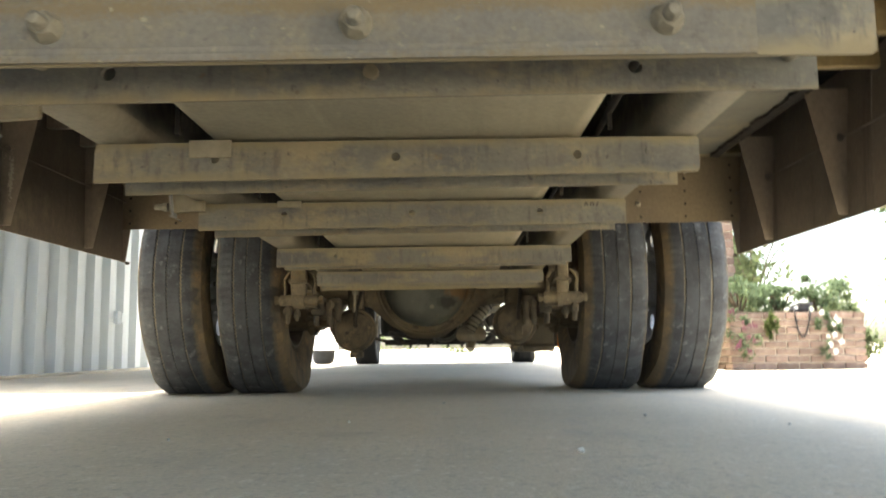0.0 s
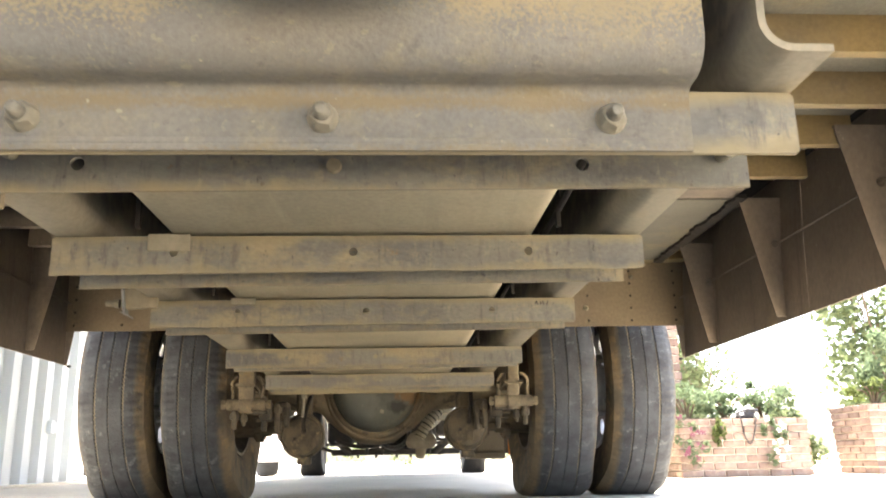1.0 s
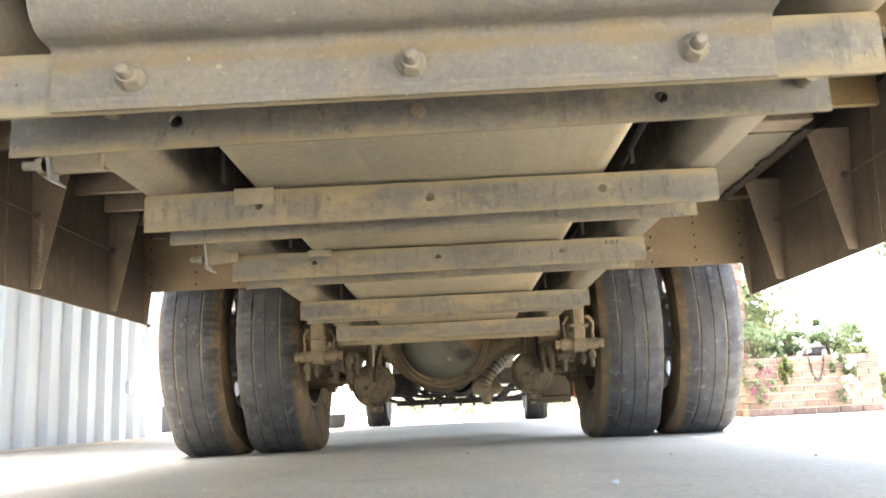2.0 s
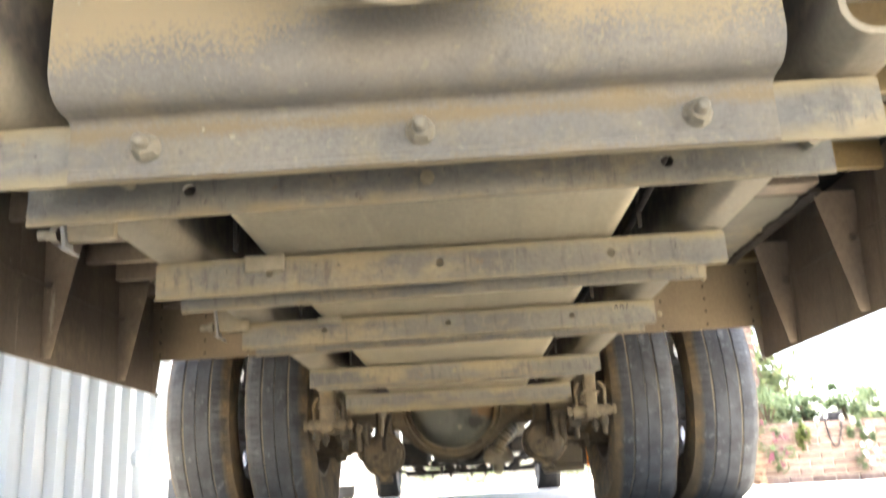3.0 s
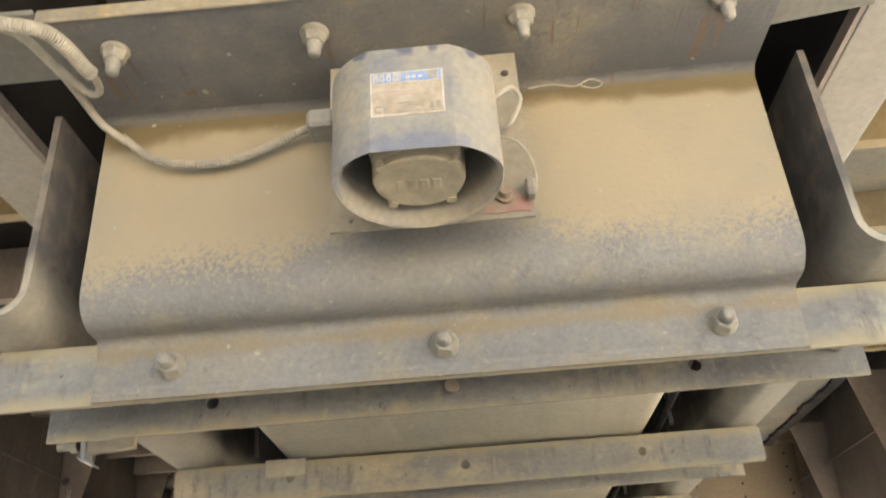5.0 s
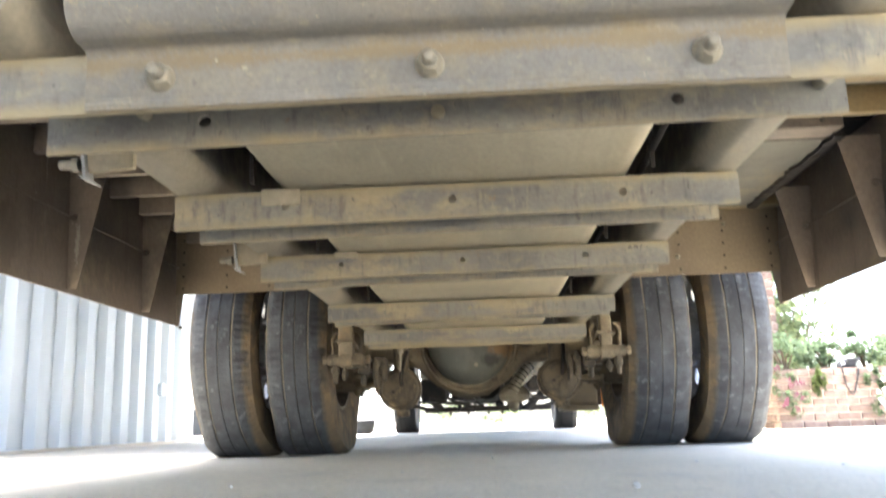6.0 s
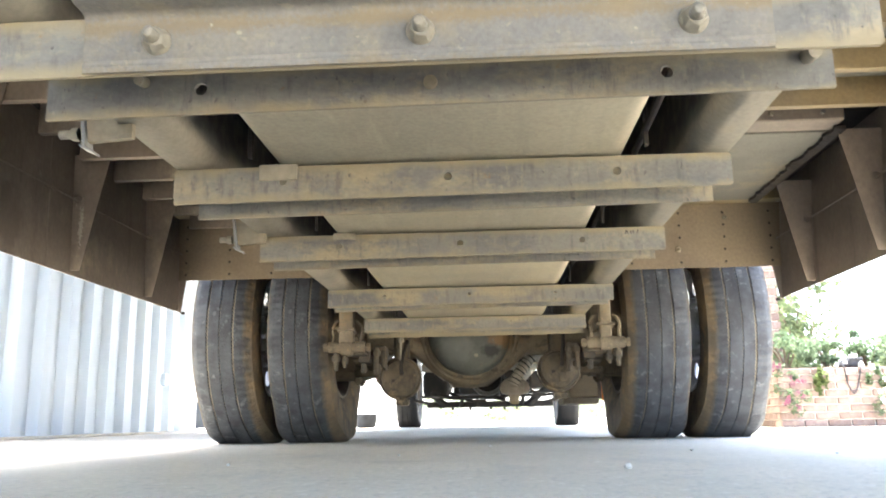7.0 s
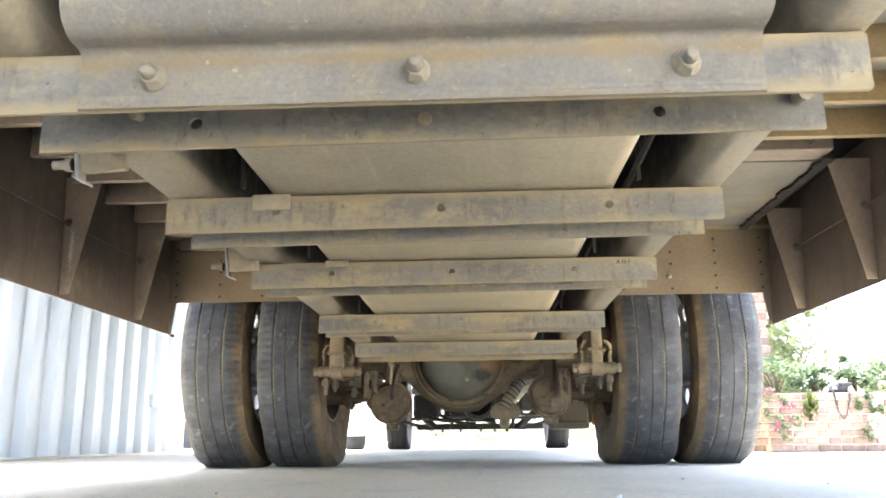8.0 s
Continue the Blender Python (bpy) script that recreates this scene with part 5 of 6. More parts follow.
# brake chambers
for x, z, tilt in ((-0.335, 0.275, 3), (0.352, 0.300, -3)):
    ch = new("brake_chamber")
    ch.parent, ch.matrix_basis = truck, OFF @ pose(x, 4.15, z, tilt, 0, 0)
    ch["label"] = "round rusty brake chamber with clamp band"
    bm = lathe(bmesh.new(), [(-0.012, 0.010), (-0.010, 0.05), (0.0, 0.074), (0.02, 0.082), (0.07, 0.082), (0.10, 0.083), (0.17, 0.078), (0.20, 0.06), (0.205, 0.01)], 32, "y")
    part("chamber_shell", bm, chamber_mat, ch, smooth=True)
    bm = lathe(bmesh.new(), [(0.030, 0.080), (0.030, 0.090), (0.043, 0.094), (0.056, 0.090), (0.056, 0.080)], 32, "y")
    part("clamp_band", bm, chamber_mat, ch, smooth=True)
    bm = boxed((-0.02, 0.03, -0.118), (0.035, 0.085, -0.092), 0.004)
    part("clamp_lug", bm, chamber_mat, ch)
    bm = bmesh.new()
    rod(bm, (0.012, -0.012, 0.022), (0.012, -0.030, 0.022), 0.010, n=6)
    part("port_fitting", bm, black_part, ch)
    bm = bmesh.new()
    rod(bm, (-0.026, -0.008, -0.010), (-0.026, -0.02, -0.010), 0.007, n=8)
    part("breather", bm, black_part, ch)
    for k in range(6):
        a = math.pi * (k + 0.3) / 3
        bm = bmesh.new()
        rod(bm, (0.062 * math.cos(a), 0.004, 0.062 * math.sin(a)), (0.062 * math.cos(a), -0.012, 0.062 * math.sin(a)), 0.007, n=6)
        part("chamber_bolt", bm, chamber_mat, ch)
    bm = tube(bmesh.new(), [(0.012, -0.028, 0.022), (0.012, -0.045, 0.05), (0.02, -0.03, 0.10), (0.03, 0.05, 0.16)], 0.008, 8)
    part("air_hose", bm, black_part, ch, smooth=True)
    bm = boxed((0.0, -0.016, -0.055), (0.030, -0.008, -0.015), 0.002)
    part("warning_plate", bm, chamber_mat, ch)
    bm = boxed((-0.03, 0.05, 0.07), (0.03, 0.18, 0.19), 0.01)
    part("chamber_bracket", bm, chamber_mat, ch)
# springs, shackles, U-bolts
for s in (-1, 1):
    k = s * 0.525
    bm = bmesh.new()
    post = 0.030 if s < 0 else 0.023
    box(bm, (k - post, 3.895, 0.40), (k + post, 3.945, 0.72), 0.010, 2)
    box(bm, (min(k, s * 0.44) - 0.0, 3.89, 0.60), (max(k, s * 0.44), 3.95, 0.72), 0.006)
    tp("spring_hanger", bm, axle_mat, "dusty cast spring hanger post", smooth=True)
    bm = bmesh.new()
    rod(bm, (k - 0.075, 3.92, 0.392), (k + 0.075, 3.92, 0.392), 0.022, n=16)
    rod(bm, (k - 0.095, 3.92, 0.392), (k + 0.095, 3.92, 0.392), 0.012, n=12)
    rod(bm, (k - 0.022, 3.92, 0.392), (k + 0.022, 3.92, 0.392), 0.032, n=20)
    for e in (-0.088, 0.088):
        rod(bm, (k + e - 0.008, 3.92, 0.392), (k + e + 0.008, 3.92, 0.392), 0.019, n=6)
    tp("shackle_pin", bm, axle_mat, "dusty shackle pin with nuts", smooth=True)
    for e in (-0.058, 0.058):
        bm = tube(bmesh.new(), [(k + e, 3.92, 0.37), (k + e, 3.925, 0.40), (k + e * 0.95, 3.93, 0.44), (k + e * 1.05, 3.93, 0.47), (k + e * 0.75, 3.93, 0.50), (k + e * 0.55, 3.93, 0.50)], 0.007, 8)
        tp("shackle_plate", bm, axle_mat, smooth=True)
    for i in range(7):
        half = 0.72 - i * 0.08
        zc = 0.372 - i * 0.012 + 0.05
        arc = [(4.60 + half * u, zc + 0.045 * (u * half / 0.7) ** 2 - 0.01) for u in [j / 8 - 1 for j in range(17)]]
        bm = extrude_profile(bmesh.new(), arc, k - 0.035, k + 0.035, "x", thick=0.010)
        tp("spring_leaf", bm, axle_mat)
    bm = boxed((k - 0.06, 4.47, 0.300), (k + 0.06, 4.63, 0.330), 0.006)
    tp("spring_plate", bm, axle_mat)
    for dx in (-0.052, 0.052):
        for dy in (-0.06, 0.06):
            bm = bmesh.new()
            rod(bm, (k + dx, 4.60 + dy, 0.60), (k + dx, 4.60 + dy, 0.265), 0.010, n=10)
            rod(bm, (k + dx, 4.60 + dy, 0.300), (k + dx, 4.60 + dy, 0.278), 0.019, n=6)
            tp("spring_bolt", bm, axle_mat)
    # slack adjuster and brake spider lumps
    bm = boxed((s * 0.415 - 0.028, 4.10, 0.335), (s * 0.415 + 0.028, 4.20, 0.415), 0.014, 2)
    rod(bm, (s * 0.41 - 0.015, 4.12, 0.345), (s * 0.41 - 0.015, 4.12, 0.29), 0.012, n=8)
    rod(bm, (s * 0.41 + 0.015, 4.14, 0.35), (s * 0.41 + 0.015, 4.14, 0.31), 0.010, n=8)
    tp("slack_adjuster", bm, casting_dark, "dusty slack adjuster casting", smooth=True)
    bm = boxed((s * 0.47 - 0.025, 4.02, 0.335), (s * 0.47 + 0.025, 4.10, 0.405), 0.012, 2)
    rod(bm, (s * 0.475, 4.05, 0.345), (s * 0.475, 4.05, 0.295), 0.012, n=8)
    tp("cam_bracket", bm, casting_dark, smooth=True)
    for dx, y0, z0, z1, rr in ((0.052, 3.96, 0.372, 0.300, 0.011), (0.018, 3.97, 0.362, 0.312, 0.009), (-0.100, 4.06, 0.400, 0.292, 0.012), (-0.130, 4.08, 0.390, 0.318, 0.010)):
        bm = bmesh.new()
        rod(bm, (k + s * dx, y0, z0), (k + s * dx, y0, z1), rr, rr * 0.85, n=8)
        rod(bm, (k + s * dx, y0, z0 - 0.012), (k + s * dx, y0, z0 - 0.034), rr * 1.7, n=6)
        tp("spring_clip_bolt", bm, casting_dark, smooth=True)
    bm = boxed((min(k + s * 0.03, k - s * 0.07), 3.955, 0.362), (max(k + s * 0.03, k - s * 0.07), 4.035, 0.376), 0.005)
    tp("spring_clip", bm, casting_dark, "dusty clip plate over the spring's end")
bm = bmesh.new()
rod(bm, (-0.322, 4.10, 0.445), (-0.327, 4.10, 0.350), 0.006, n=8)
rod(bm, (-0.322, 4.10, 0.45), (-0.322, 4.10, 0.425), 0.013, n=6)
tp("hanging_rod", bm, bolt_mat, "thin pale rod hanging under the crossmember")

# ---- further forward under the chassis ----
bm = lathe(bmesh.new(), [(0.232, 0.02), (0.238, 0.066), (0.246, 0.080), (0.262, 0.086), (0.268, 0.089), (0.278, 0.089), (0.284, 0.085), (0.302, 0.080), (0.322, 0.060), (0.334, 0.03)], 32, "z", (0.199, 5.5, 0))
can = tp("filter_canister", bm, canister_mat, "round pale dusty canister on a ribbed pipe", smooth=True)
bm = bmesh.new()
rod(bm, (0.197, 5.5, 0.236), (0.192, 5.48, 0.190), 0.032, 0.026, n=16)
part("canister_spout", bm, canister_mat, can, smooth=True)
PIPE = [Vector(p) for p in ((0.186, 5.392, 0.292), (0.209, 5.394, 0.334), (0.237, 5.400, 0.376), (0.268, 5.410, 0.412), (0.300, 5.424, 0.450))]
part("pipe", tube(bmesh.new(), [tuple(p) for p in PIPE], 0.031, 16, step=0.02), canister_mat, can, "pale wrapped pipe", smooth=True)
for p, q in zip(PIPE, PIPE[1:]):
    for u, wide in ((0.15, 0.07), (0.62, 0.16)):
        bm = bmesh.new()
        rod(bm, tuple(p.lerp(q, u)), tuple(p.lerp(q, u + wide)), 0.0335, n=16)
        part("pipe_band", bm, casting_dark, can, smooth=True)
bm = bmesh.new()
rod(bm, (0.045, 5.6, 0.33), (0.03, 7.4, 0.36), 0.055, n=20)
rod(bm, (0.045, 5.55, 0.33), (0.045, 5.62, 0.33), 0.10, 0.085, n=20)
tp("propeller_shaft", bm, black_part, "dark propeller shaft with its flange", smooth=True)
for r in (0.100, 0.085):
    bm = tube(bmesh.new(), [(0.04 + r * math.cos(radians(a)), 5.52, 0.335 + r * math.sin(radians(a))) for a in range(170, 400, 15)], 0.006, 8)
    tp("air_line", bm, zinc, "curled grey air line", smooth=True)
bm = boxed((0.50, 5.3, 0.205), (0.662, 6.1, 0.47), 0.012, 2)
tank = tp("tool_box", bm, steel_pale, "pale grey metal box under the frame")
part("box_foot", boxed((0.46, 5.28, 0.172), (0.66, 5.6, 0.2045), 0.004), steel_pale, tank)
bm = boxed((0.664, 5.3, 0.20), (0.678, 5.9, 0.50), 0.003)
tp("side_guard", bm, brown, "dark brown guard upright")
bm = boxed((0.679, 5.296, 0.19), (0.703, 5.32, 0.40), 0.002)
tp("reflector", bm, orange, "orange side reflector strip")
bm = bmesh.new()
box(bm, (-0.74, 10.85, 0.242), (0.82, 11.0, 0.315), 0.02, 2)
tp("front_axle_beam", bm, black_part, "dark front axle beam")
for s in (-1, 1):
    bm = bmesh.new()
    rod(bm, (s * 0.75, 10.85, 0.48), (s * 0.50, 10.86, 0.26), 0.045, n=10)
    tp("axle_strut", bm, black_part)
    bm = bmesh.new()
    rod(bm, (s * 0.90, 10.9, 0.34), (s * 0.55, 10.86, 0.25), 0.022, n=8)
    tp("steering_arm", bm, black_part)
for x in (-0.42, -0.20, 0.05, 0.22, 0.37):
    bm = bmesh.new()
    rod(bm, (x, 10.90, 0.2425), (x, 10.90, 0.212), 0.016, n=8)
    tp("axle_bolt", bm, black_part)
for x0, x1, z0, z1, y in ((-0.35, 0.25, 0.37, 0.62, 9.6), (-0.62, -0.42, 0.42, 0.66, 10.2), (0.30, 0.46, 0.40, 0.64, 9.9), (0.50, 0.68, 0.45, 0.65, 10.3)):
    bm = boxed((x0, y, z0), (x1, y + 0.7, z1), 0.04, 3)
    tp("engine_casing", bm, black_part, "dark engine casing under the cab")
for x in (-0.30, -0.12, 0.28, 0.42):
    bm = bmesh.new()
    rod(bm, (x, 10.5, 0.25), (x + 0.03, 10.4, 0.45), 0.022, n=8)
    tp("suspension_rod", bm, black_part)
bm = tube(bmesh.new(), [(-0.55, 9.0, 0.36), (-0.3, 9.05, 0.31), (-0.05, 9.1, 0.33), (0.2, 9.0, 0.29)], 0.02, 8, step=0.05)
tp("exhaust_pipe", bm, black_part, smooth=True)
for x0, x1, z0, z1, y in ((-0.24, 0.10, 0.325, 0.60, 8.3), (-0.66, -0.40, 0.335, 0.60, 9.3), (0.12, 0.30, 0.36, 0.58, 8.8), (-0.10, 0.16, 0.31, 0.40, 9.4)):
    bm = boxed((x0, y, z0), (x1, y + 0.5, z1), 0.05, 3)
    tp("gearbox_casing", bm, black_part, "dark gearbox casing between the rails")
for pts in ([(-0.75, 10.2, 0.36), (-0.3, 10.2, 0.345), (0.2, 10.2, 0.355), (0.85, 10.2, 0.37)], [(-0.7, 10.4, 0.41), (0.0, 10.4, 0.395), (0.8, 10.4, 0.41)], [(-0.55, 9.9, 0.45), (-0.2, 9.9, 0.31), (0.0, 9.9, 0.30)], [(0.45, 9.8, 0.52), (0.5, 9.8, 0.40), (0.66, 9.8, 0.345)]):
    bm = tube(bmesh.new(), pts, 0.017, 8, step=0.06)
    tp("chassis_pipe", bm, black_part, "thin dark pipe across the chassis", smooth=True)
for y in (7.6, 9.0):
    bm = boxed((-0.36, y, 0.52), (0.36, y + 0.1, 0.70), 0.01)
    tp("frame_crossbar", bm, black_part)

# ---- fence ----
fence = thing("fence", "tall blue-grey ribbed metal sheet fence beside the yard", "fence", at=(-3.5, 8.0, 0))
PITCH = 0.3718
first_sheet = None
for i in range(14):
    y0 = 10.2818 - (i + 1) * PITCH * 3
    if first_sheet is None:
        bm = bmesh.new()
        pts = []
        for k in range(3):
            b0 = k * PITCH
            pts += [(0.060, b0), (0.060, b0 + 0.060), (0.0, b0 + 0.120), (0.0, b0 + 0.222), (0.060, b0 + 0.285)]
        pts.append((0.060, PITCH * 3 - 0.0005))
        a = [[bm.verts.new((u, v, z)) for u, v in pts] for z in (0.0225, 2.3)]
        for j in range(len(pts) - 1):
            bm.faces.new((a[0][j], a[0][j + 1], a[1][j + 1], a[1][j]))
        bmesh.ops.recalc_face_normals(bm, faces=bm.faces[:])
        bm.normal_update()
        bmesh.ops.solidify(bm, geom=bm.faces[:], thickness=0.0015)
        first_sheet = part("sheet", bm, fence_mat, fence, "ribbed blue-grey metal sheet")
        first_sheet.matrix_basis = Matrix.Translation((0, y0 - 8.0, 0))
    else:
        twin(first_sheet, Matrix.Translation((0, y0 - 8.0, 0)))
for y in (10.06, 7.9, 5.7, 3.6, 1.55, -0.6, -2.8, -4.9):
    part("post", boxed((-0.06, y - 8.03, 0), (-0.006, y - 7.97, 2.25), 0.004), zinc, fence)
for z in (0.4, 1.9):
    part("fence_rail", boxed((-0.07, -12.9, z), (-0.03, 2.05, z + 0.05), 0.004), zinc, fence)
latch = new("latch")
latch.parent, latch.matrix_basis = fence, Matrix.Translation((0.0615, 1.24, 0.56))
latch["label"] = "small grey latch box on the fence"
part("latch_plate", boxed((-0.055, -0.045, -0.065), (0.045, 0.045, 0.065), 0.006, 2), fence_mat, latch)
part("latch_cover", boxed((-0.055, 0.055, -0.055), (0.045, 0.130, 0.05), 0.006, 2), fence_mat, latch)
part("latch_bolt", boxed((0.012, 0.0455, -0.015), (0.030, 0.0545, 0.02), 0), zinc, latch)
# unseen sheets beyond the truck's side, added to shade the fence; their gap leaves the sun strip
roof = thing("shade_roof", "unseen flat grey sheets added over the yard to shade the fence and ground", "roof", at=(-3.9, 7.9, 0))
part("roof_sheet", boxed((-0.35, -2.8, 2.70), (2.58, 2.9, 2.76), 0.004), zinc, roof)
part("roof_sheet", boxed((-0.35, -12.6, 2.70), (2.58, -5.5, 2.76), 0.004), zinc, roof)
for y in (-12.4, -9.2, -6.1, -2.6, 0.0, 2.6):
    part("roof_post", boxed((-0.05, y - 0.05, 0), (0.05, y + 0.05, 2.699), 0.004), zinc, roof)
kb = boxed((-3.62, -5.0, -0.02), (-3.36, 10.2, 0.022), 0.01)
plinth = finish("trim", kb, concrete)
tagged(plinth, "low concrete plinth under the fence", "kerb", kind="structure")
# unseen wall behind the camera, added to hold back light on the left
bm = boxed((-3.62, -5.3, 0), (1.2, -5.06, 1.2), 0.01)
wall = finish("wall_south", bm, material("rendered_wall", (0.30, 0.26, 0.21), (0.25, 0.22, 0.18), scale=1.2, rough=0.9, bump=0.2))
tagged(wall, "plain unseen wall added behind the truck to cut light from the left", "wall", kind="structure")
bm = boxed((-7.6, 18.0, 0), (-4.6, 18.2, 0.55), 0.015)
wall = finish("wall_north", bm, material("grey_render", (0.030, 0.032, 0.034), (0.024, 0.026, 0.028), scale=1.5, rough=0.9, bump=0.2))
tagged(wall, "low dark grey rendered wall beyond the fence's end", "wall", kind="structure")
gp = thing("gate_post", "grey steel post at the end of the fence", "post", at=(-3.55, 10.35, 0))
part("post_shaft", boxed((-0.05, -0.05, 0), (0.05, 0.05, 2.4), 0.005), zinc, gp)
part("post_cap", boxed((-0.06, -0.06, 2.401), (0.06, 0.06, 2.42), 0.004), zinc, gp)

# ---- garden edge ----


def leaves_mesh(points, size, seed, curl=0.35):
    """Many small folded leaves at the points, each turned its own way."""
    rnd = random.Random(seed)
    verts, faces = [], []
    for p in points:
        s = size * rnd.uniform(0.6, 1.3)
        q = Euler((rnd.uniform(-1.2, 1.2), rnd.uniform(-1.2, 1.2), rnd.uniform(0, 6.28))).to_matrix()
        k = len(verts)
        for c in ((0, -0.5, 0), (0.28, 0, curl * 0.3), (0, 0.55, 0.05), (-0.28, 0, curl * 0.3)):
            verts.append(tuple(Vector(p) + q @ (Vector(c) * s)))
        faces += [(k, k + 1, k + 2), (k, k + 2, k + 3)]
    return verts, faces


def leaf_object(name, points, size, seed, mat, parent, label=""):
    v, f = leaves_mesh(points, size, seed)
    me = bpy.data.meshes.new(name)
    me.from_pydata(v, [], f)
    me.materials.append(mat)
    ob = new(name, me)
    ob.parent = parent
    if label:
        ob["label"] = label
    ob["kind"] = "stuff"
    return ob


def cloud(rnd, n, c, r, clumps=9):
    """Points gathered in uneven clumps inside an ellipsoid."""
    seeds = []
    while len(seeds) < clumps:
        v = Vector((rnd.uniform(-1, 1), rnd.uniform(-1, 1), rnd.uniform(-1, 1)))
        if v.length < 1:
            seeds.append((v, rnd.uniform(0.22, 0.45)))
    out = []
    for _ in range(n):
        v, w = rnd.choice(seeds)
        u = Vector((rnd.gauss(0, 1), rnd.gauss(0, 1), rnd.gauss(0, 1))).normalized() * w * rnd.uniform(0.4, 1.05)
        p = v + u
        out.append((c[0] + p.x * r[0], c[1] + p.y * r[1], c[2] + p.z * r[2]))
    return out


def shrub(at, size, seed, n=700, leaf=0.06, mat=None, label="leafy green garden shrub", name="shrub", clumps=10):
    rnd = random.Random(seed)
    ob = thing(name, label, "plant", "planting behind the yard", at=at)
    bm = bmesh.new()
    for _ in range(7):
        e = Vector((rnd.uniform(-0.6, 0.6) * size[0], rnd.uniform(-0.6, 0.6) * size[1], rnd.uniform(0.7, 1.5) * size[2]))
        tube(bm, [(0, 0, -0.05), e * 0.5 + Vector((0, 0, 0.04)), e], 0.008, 5, step=0.1)
    part("stem", bm, bark, ob)
    leaf_object("foliage", cloud(rnd, n, (0, 0, size[2]), size, clumps), leaf, seed, mat or leaf_a, ob)
    return ob


BRICK = (0.152, 0.090, 0.043)
bb = boxed((-BRICK[0] / 2, -BRICK[1] / 2, -BRICK[2] / 2), (BRICK[0] / 2, BRICK[1] / 2, BRICK[2] / 2), 0.004)
brick_me = bpy.data.meshes.new("brick")
bb.to_mesh(brick_me)
bb.free()
brick_me.materials.append(brick_mat)


def brick_block(name, label, category, at, w, d, h, flare=0.0, hollow=True, course=0.0525, long=0.163):
    """A brick-built box: courses of bricks round a mortar core, with soil on top where hollow."""
    rnd = random.Random(name + str(at))
    ob = thing(name, label, category, at=at)
    bm = boxed((-w / 2 + 0.012, -d / 2 + 0.012, 0), (w / 2 - 0.012, d / 2 - 0.012, h - 0.012), 0)
    for v in bm.verts:
        if v.co.z < h / 2:
            v.co.x *= 1 - flare
            v.co.y *= 1 - flare
    part("mortar_core", bm, mortar, ob)
    rows = max(2, round(h / course))
    ch = h / rows
    for r in range(rows):
        z = ch * (r + 0.5)
        k = 1 - flare * (1 - r / rows)
        for side in range(4):
            length = (w if side % 2 == 0 else d) * k
            n = max(2, round(length / long))
            step = length / n
            half = 0.5 if r % 2 else 0.0
            for i in range(n + (1 if half else 0)):
                u = -length / 2 + step * (i + 0.5 - half)
                wd = 1.0
                if half and i in (0, n):
                    u = -length / 2 + step * 0.25 if i == 0 else length / 2 - step * 0.25
                    wd = 0.5
                off = (d if side % 2 == 0 else w) * k / 2 - BRICK[1] / 2 + rnd.uniform(-0.004, 0.004)
                x, y = ((u, -off), (off, u), (u, off), (-off, u))[side]
                o = new("brick", brick_me)
                o.parent = ob
                o.matrix_basis = pose(x, y, z, 0, 0, 90 * side + rnd.uniform(-0.5, 0.5)) @ Matrix.Diagonal((wd * (step - 0.009) / BRICK[0], 1, (ch - 0.009) / BRICK[2], 1))
    if hollow:
        bm = boxed((-w / 2 + 0.11, -d / 2 + 0.11, h - 0.0115), (w / 2 - 0.11, d / 2 - 0.11, h + 0.01), 0.004)
        part("soil", bm, soil, ob)
    return ob


brick_block("brick_planter", "low pinkish brick planter with shrubs growing in it", "planter", (2.746, 7.30, 0), 1.04, 0.6, 0.442)
brick_block("brick_planter", "brick planter flaring outwards towards its top, planted with shrubs", "planter", (4.345, 7.26, 0), 1.22, 0.6, 0.537, flare=0.05)
brick_block("brick_pillar", "tall pinkish brick gate pillar behind the planter", "pillar", (2.300, 7.92, 0), 0.47, 0.46, 1.9, hollow=False, course=0.0745, long=0.232)

# a dark bag with a hanging strap on the planter
bag = thing("camera_bag", "small black bag with its strap hanging over the planter's edge", "bag", at=(2.810, 7.08, 0.4445))
bag.scale = (0.762, 0.762, 0.762)
bm = boxed((-0.10, -0.05, 0.0), (0.07, 0.06, 0.075), 0.018, 3)
for v in bm.verts:
    if v.co.z > 0.05:
        v.co.x += 0.02
part("bag_body", bm, bag_mat, bag, smooth=True)
bm = boxed((-0.02, -0.055, 0.055), (0.115, 0.055, 0.095), 0.014, 3)
part("bag_flap", bm, bag_mat, bag, smooth=True)
part("bag_badge", boxed((-0.085, -0.0535, 0.03), (-0.045, -0.051, 0.055), 0), plain("grey_badge", (0.5, 0.5, 0.5)), bag, "small pale badge")
bm = tube(bmesh.new(), [(-0.10, -0.04, 0.05), (-0.105, -0.115, -0.02), (-0.09, -0.12, -0.16), (-0.05, -0.12, -0.255), (-0.02, -0.12, -0.25), (0.02, -0.12, -0.14), (0.05, -0.115, -0.02), (0.06, -0.05, 0.04)], 0.007, 6)
part("strap", bm, bag_mat, bag, "thin black strap", smooth=True)

shrub((2.415, 7.306, 0.448), (0.259, 0.213, 0.152), 11, 900, 0.038)
shrub((2.773, 7.397, 0.448), (0.244, 0.191, 0.13), 12, 800, 0.038)
shrub((3.078, 7.367, 0.448), (0.229, 0.198, 0.152), 13, 800, 0.038)
shrub((3.961, 7.229, 0.543), (0.229, 0.191, 0.099), 14, 600, 0.038, leaf_b, "light green low shrub in the planter")
shrub((4.167, 7.268, 0.543), (0.244, 0.229, 0.32), 15, 1300, 0.046, leaf_a, "dense dark green shrub in the flared planter")
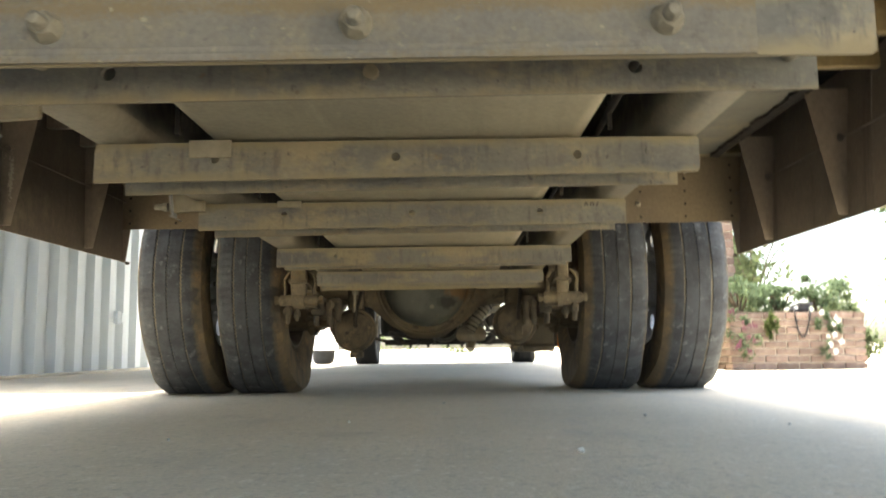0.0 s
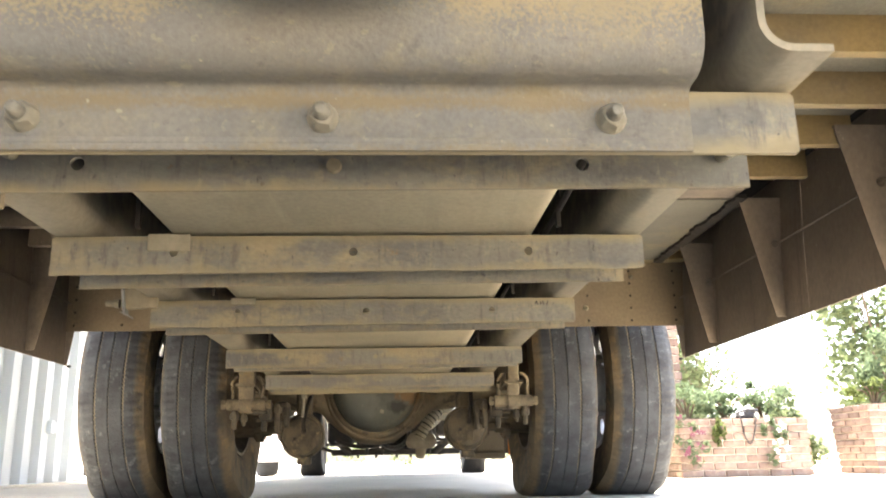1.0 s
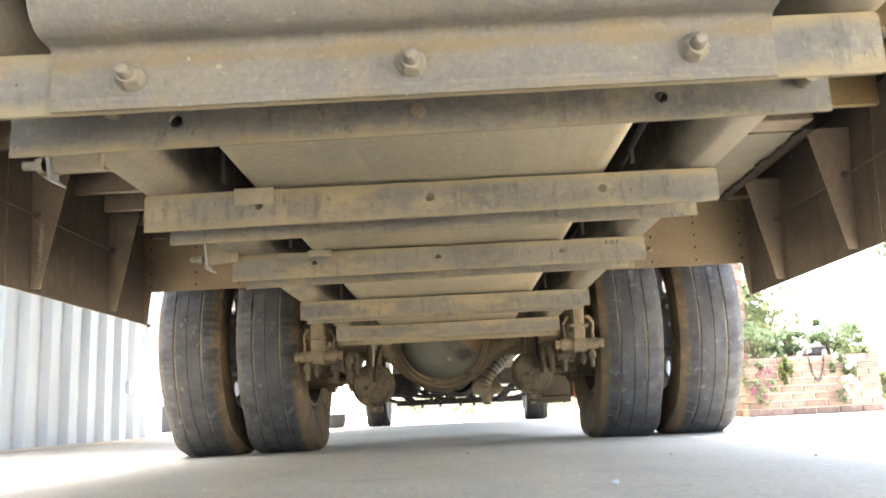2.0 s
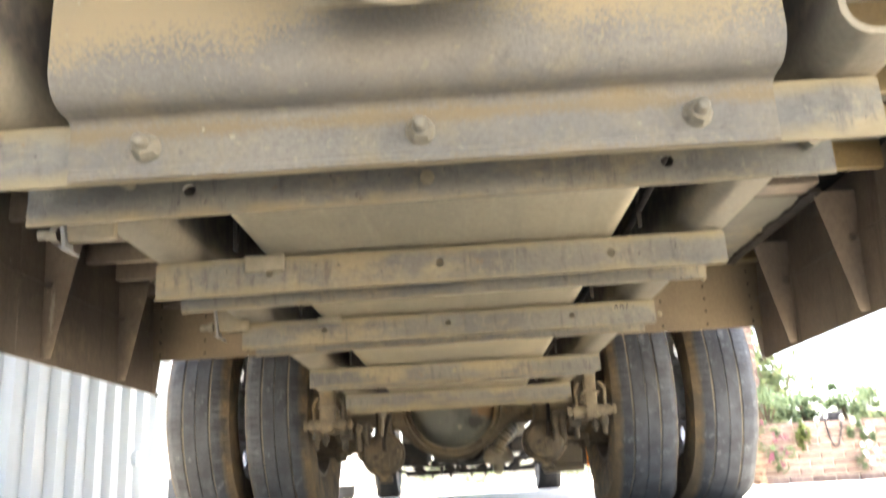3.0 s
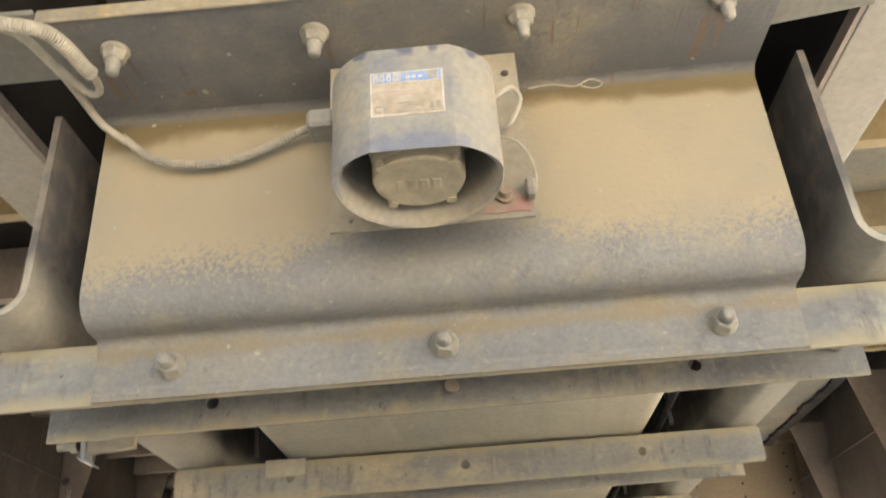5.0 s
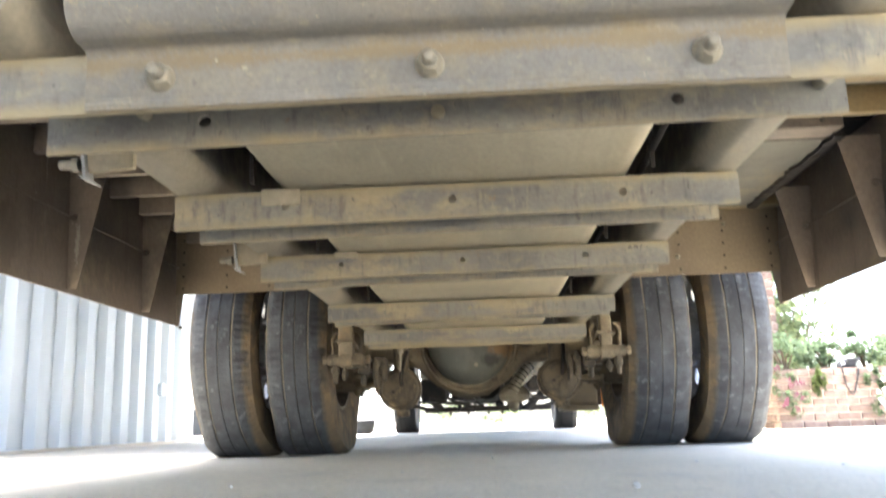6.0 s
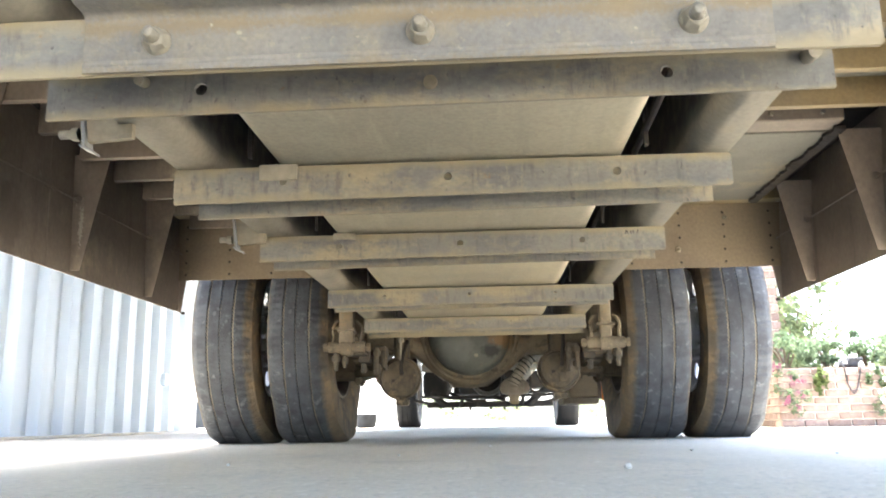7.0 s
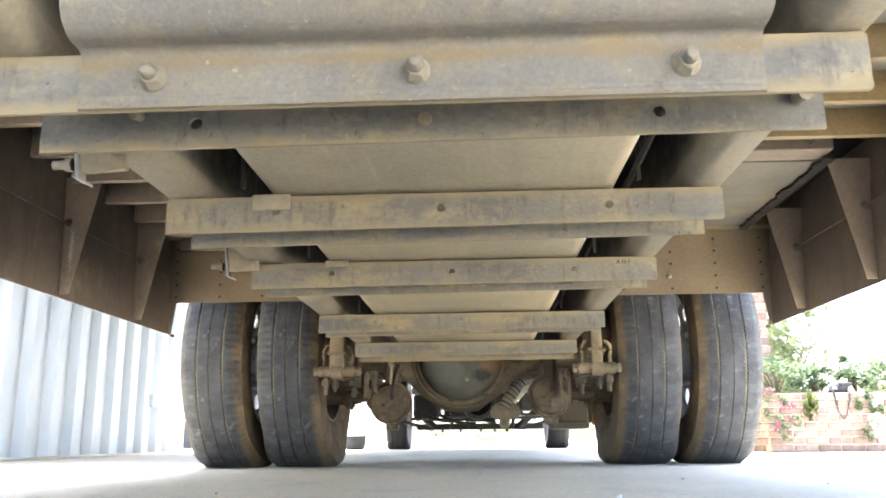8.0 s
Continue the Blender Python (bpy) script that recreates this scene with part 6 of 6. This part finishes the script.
shrub((4.51, 7.229, 0.543), (0.259, 0.229, 0.191), 16, 700, 0.046)


shrub((3.459, 7.687, 0), (0.198, 0.229, 0.274), 17, 1300, 0.046, leaf_c, "yellow-green shrub growing beside the planter")
shrub((3.634, 8.22, 0), (0.343, 0.229, 0.419), 18, 1600, 0.060, leaf_c, "light green shrub behind the planters")


def flowers(at, size, seed, n, mat, label, leaf_n=260, leaves=leaf_a):
    rnd = random.Random(seed)
    ob = thing("flowering_plant", label, "plant", "flowers on the planter", at=at)
    leaf_object("foliage", cloud(rnd, leaf_n, (0, 0, 0), size, 6), 0.034, seed, leaves, ob)
    for _ in range(n):
        bm = bmesh.new()
        c = Vector((rnd.uniform(-0.8, 0.8) * size[0], -size[1] * rnd.uniform(0.6, 1.0), rnd.uniform(-0.95, 0.9) * size[2]))
        r = rnd.uniform(0.010, 0.017)
        for k in range(5):
            a = 2 * math.pi * k / 5 + rnd.random()
            p = c + Vector((math.cos(a), 0, math.sin(a))) * r
            vs = [bm.verts.new(c), bm.verts.new(p + Vector((-math.sin(a), -0.3, math.cos(a))) * r * 0.55), bm.verts.new(p + Vector((math.cos(a), -0.2, math.sin(a))) * r * 0.7),
                  bm.verts.new(p + Vector((math.sin(a), -0.3, -math.cos(a))) * r * 0.55)]
            bm.faces.new(vs)
        part("flower", bm, mat, ob)
    return ob


flowers((2.955, 6.947, 0.292), (0.091, 0.061, 0.183), 21, 12, petal_white, "white flowers on green leaves trailing down the planter", 320)
flowers((2.276, 6.947, 0.262), (0.152, 0.061, 0.152), 22, 11, petal_pink, "magenta flowers trailing over the brick planter", 220)
flowers((2.19, 6.963, 0.452), (0.107, 0.061, 0.076), 23, 4, petal_pink, "magenta flowers at the planter's rim", 160)
flowers((2.529, 6.955, 0.262), (0.046, 0.046, 0.168), 24, 0, petal_pink, "yellow-green trailing plant on the planter", 300, leaf_b)


def tree(at, h, crown, seed, n, leaf, mat, name="tree", label="tall leafy garden tree"):
    rnd = random.Random(seed)
    ob = thing(name, label, "tree", "trees behind the yard", at=at)
    bm = bmesh.new()
    rod(bm, (0, 0, -0.1), (0.05, 0, h * 0.55), 0.07, 0.03, n=10)
    for k in range(7):
        a = rnd.uniform(0, 6.28)
        z0 = h * rnd.uniform(0.25, 0.5)
        e = Vector((math.cos(a) * crown[0] * 0.7, math.sin(a) * crown[1] * 0.7, h * rnd.uniform(0.6, 0.95)))
        tube(bm, [(0.02, 0, z0), (e.x * 0.5, e.y * 0.5, (z0 + e.z) * 0.5 + 0.1), tuple(e)], 0.014, 6, step=0.3)
    part("trunk", bm, bark, ob)
    leaf_object("crown", cloud(rnd, n, (0, 0, h * 0.6), crown, 30), leaf, seed, mat, ob)
    return ob


tree((5.0, 14.0, 0), 2.6, (0.62, 0.8, 1.6), 31, 3800, 0.11, leaf_c)
tree((4.85, 15.2, 0), 2.8, (0.75, 0.8, 1.7), 32, 3800, 0.12, leaf_c)
tree((7.85, 13.5, 0), 4.0, (1.15, 1.2, 2.3), 33, 4200, 0.15, leaf_c)
tree((8.6, 12.8, 0), 4.6, (1.4, 1.2, 2.4), 34, 3000, 0.14, leaf_c)

# hedges far ahead of the truck
for i, (x, y, w, h, m) in enumerate(((-5.6, 26, 1.6, 0.50, leaf_c), (-1.9, 30, 1.2, 0.42, leaf_c), (3.0, 27, 1.5, 0.48, leaf_c), (0.6, 33, 0.8, 0.40, leaf_c), (6.8, 26, 1.8, 0.55, leaf_c), (10.5, 22, 2.0, 0.9, leaf_c))):
    shrub((x, y, 0), (w, 0.7, h), 40 + i, 800, 0.10, m, "loose yellow-green hedge across the yard", "hedge", 16)
# white pillar and dark tub far ahead
wp = thing("white_pillar", "white painted gate pillar with a flat cap", "pillar", at=(-2.05, 14.2, 0))
part("pillar_shaft", boxed((-0.25, -0.2, 0), (0.25, 0.2, 2.0), 0.01), white_paint, wp)
part("pillar_cap", boxed((-0.30, -0.25, 2.001), (0.30, 0.25, 2.08), 0.01), white_paint, wp)
tub = thing("plant_tub", "round dark grey tub standing on the concrete", "tub", at=(-1.67, 12.0, 0))
bm = lathe(bmesh.new(), [(0.0, 0.09), (0.02, 0.125), (0.09, 0.148), (0.165, 0.150), (0.17, 0.158), (0.19, 0.158), (0.19, 0.140), (0.15, 0.135), (0.145, 0.0)], 28, "z")
part("tub_shell", bm, tub_mat, tub, smooth=True)

# small stones lying on the concrete
for i, (x, y, r) in enumerate(((0.315, 2.209, 0.008), (0.62, 3.0, 0.005), (-0.55, 2.5, 0.004), (0.05, 3.6, 0.005), (0.9, 2.7, 0.004), (-0.2, 2.9, 0.004), (1.6, 4.1, 0.006), (0.5, 4.3, 0.005))):
    bm = bmesh.new()
    bmesh.ops.create_icosphere(bm, subdivisions=2, radius=r)
    for v in bm.verts:
        v.co *= 1 + 0.25 * noise.noise(v.co * 180 + Vector((i, 0, 0)))
        v.co.z *= 0.75
    st = finish("pebble", bm, stone_pale)
    st.location = (x, y, r * 0.62)
    tagged(st, "small pale pebble lying on the concrete", "pebble", "pebbles on the yard")
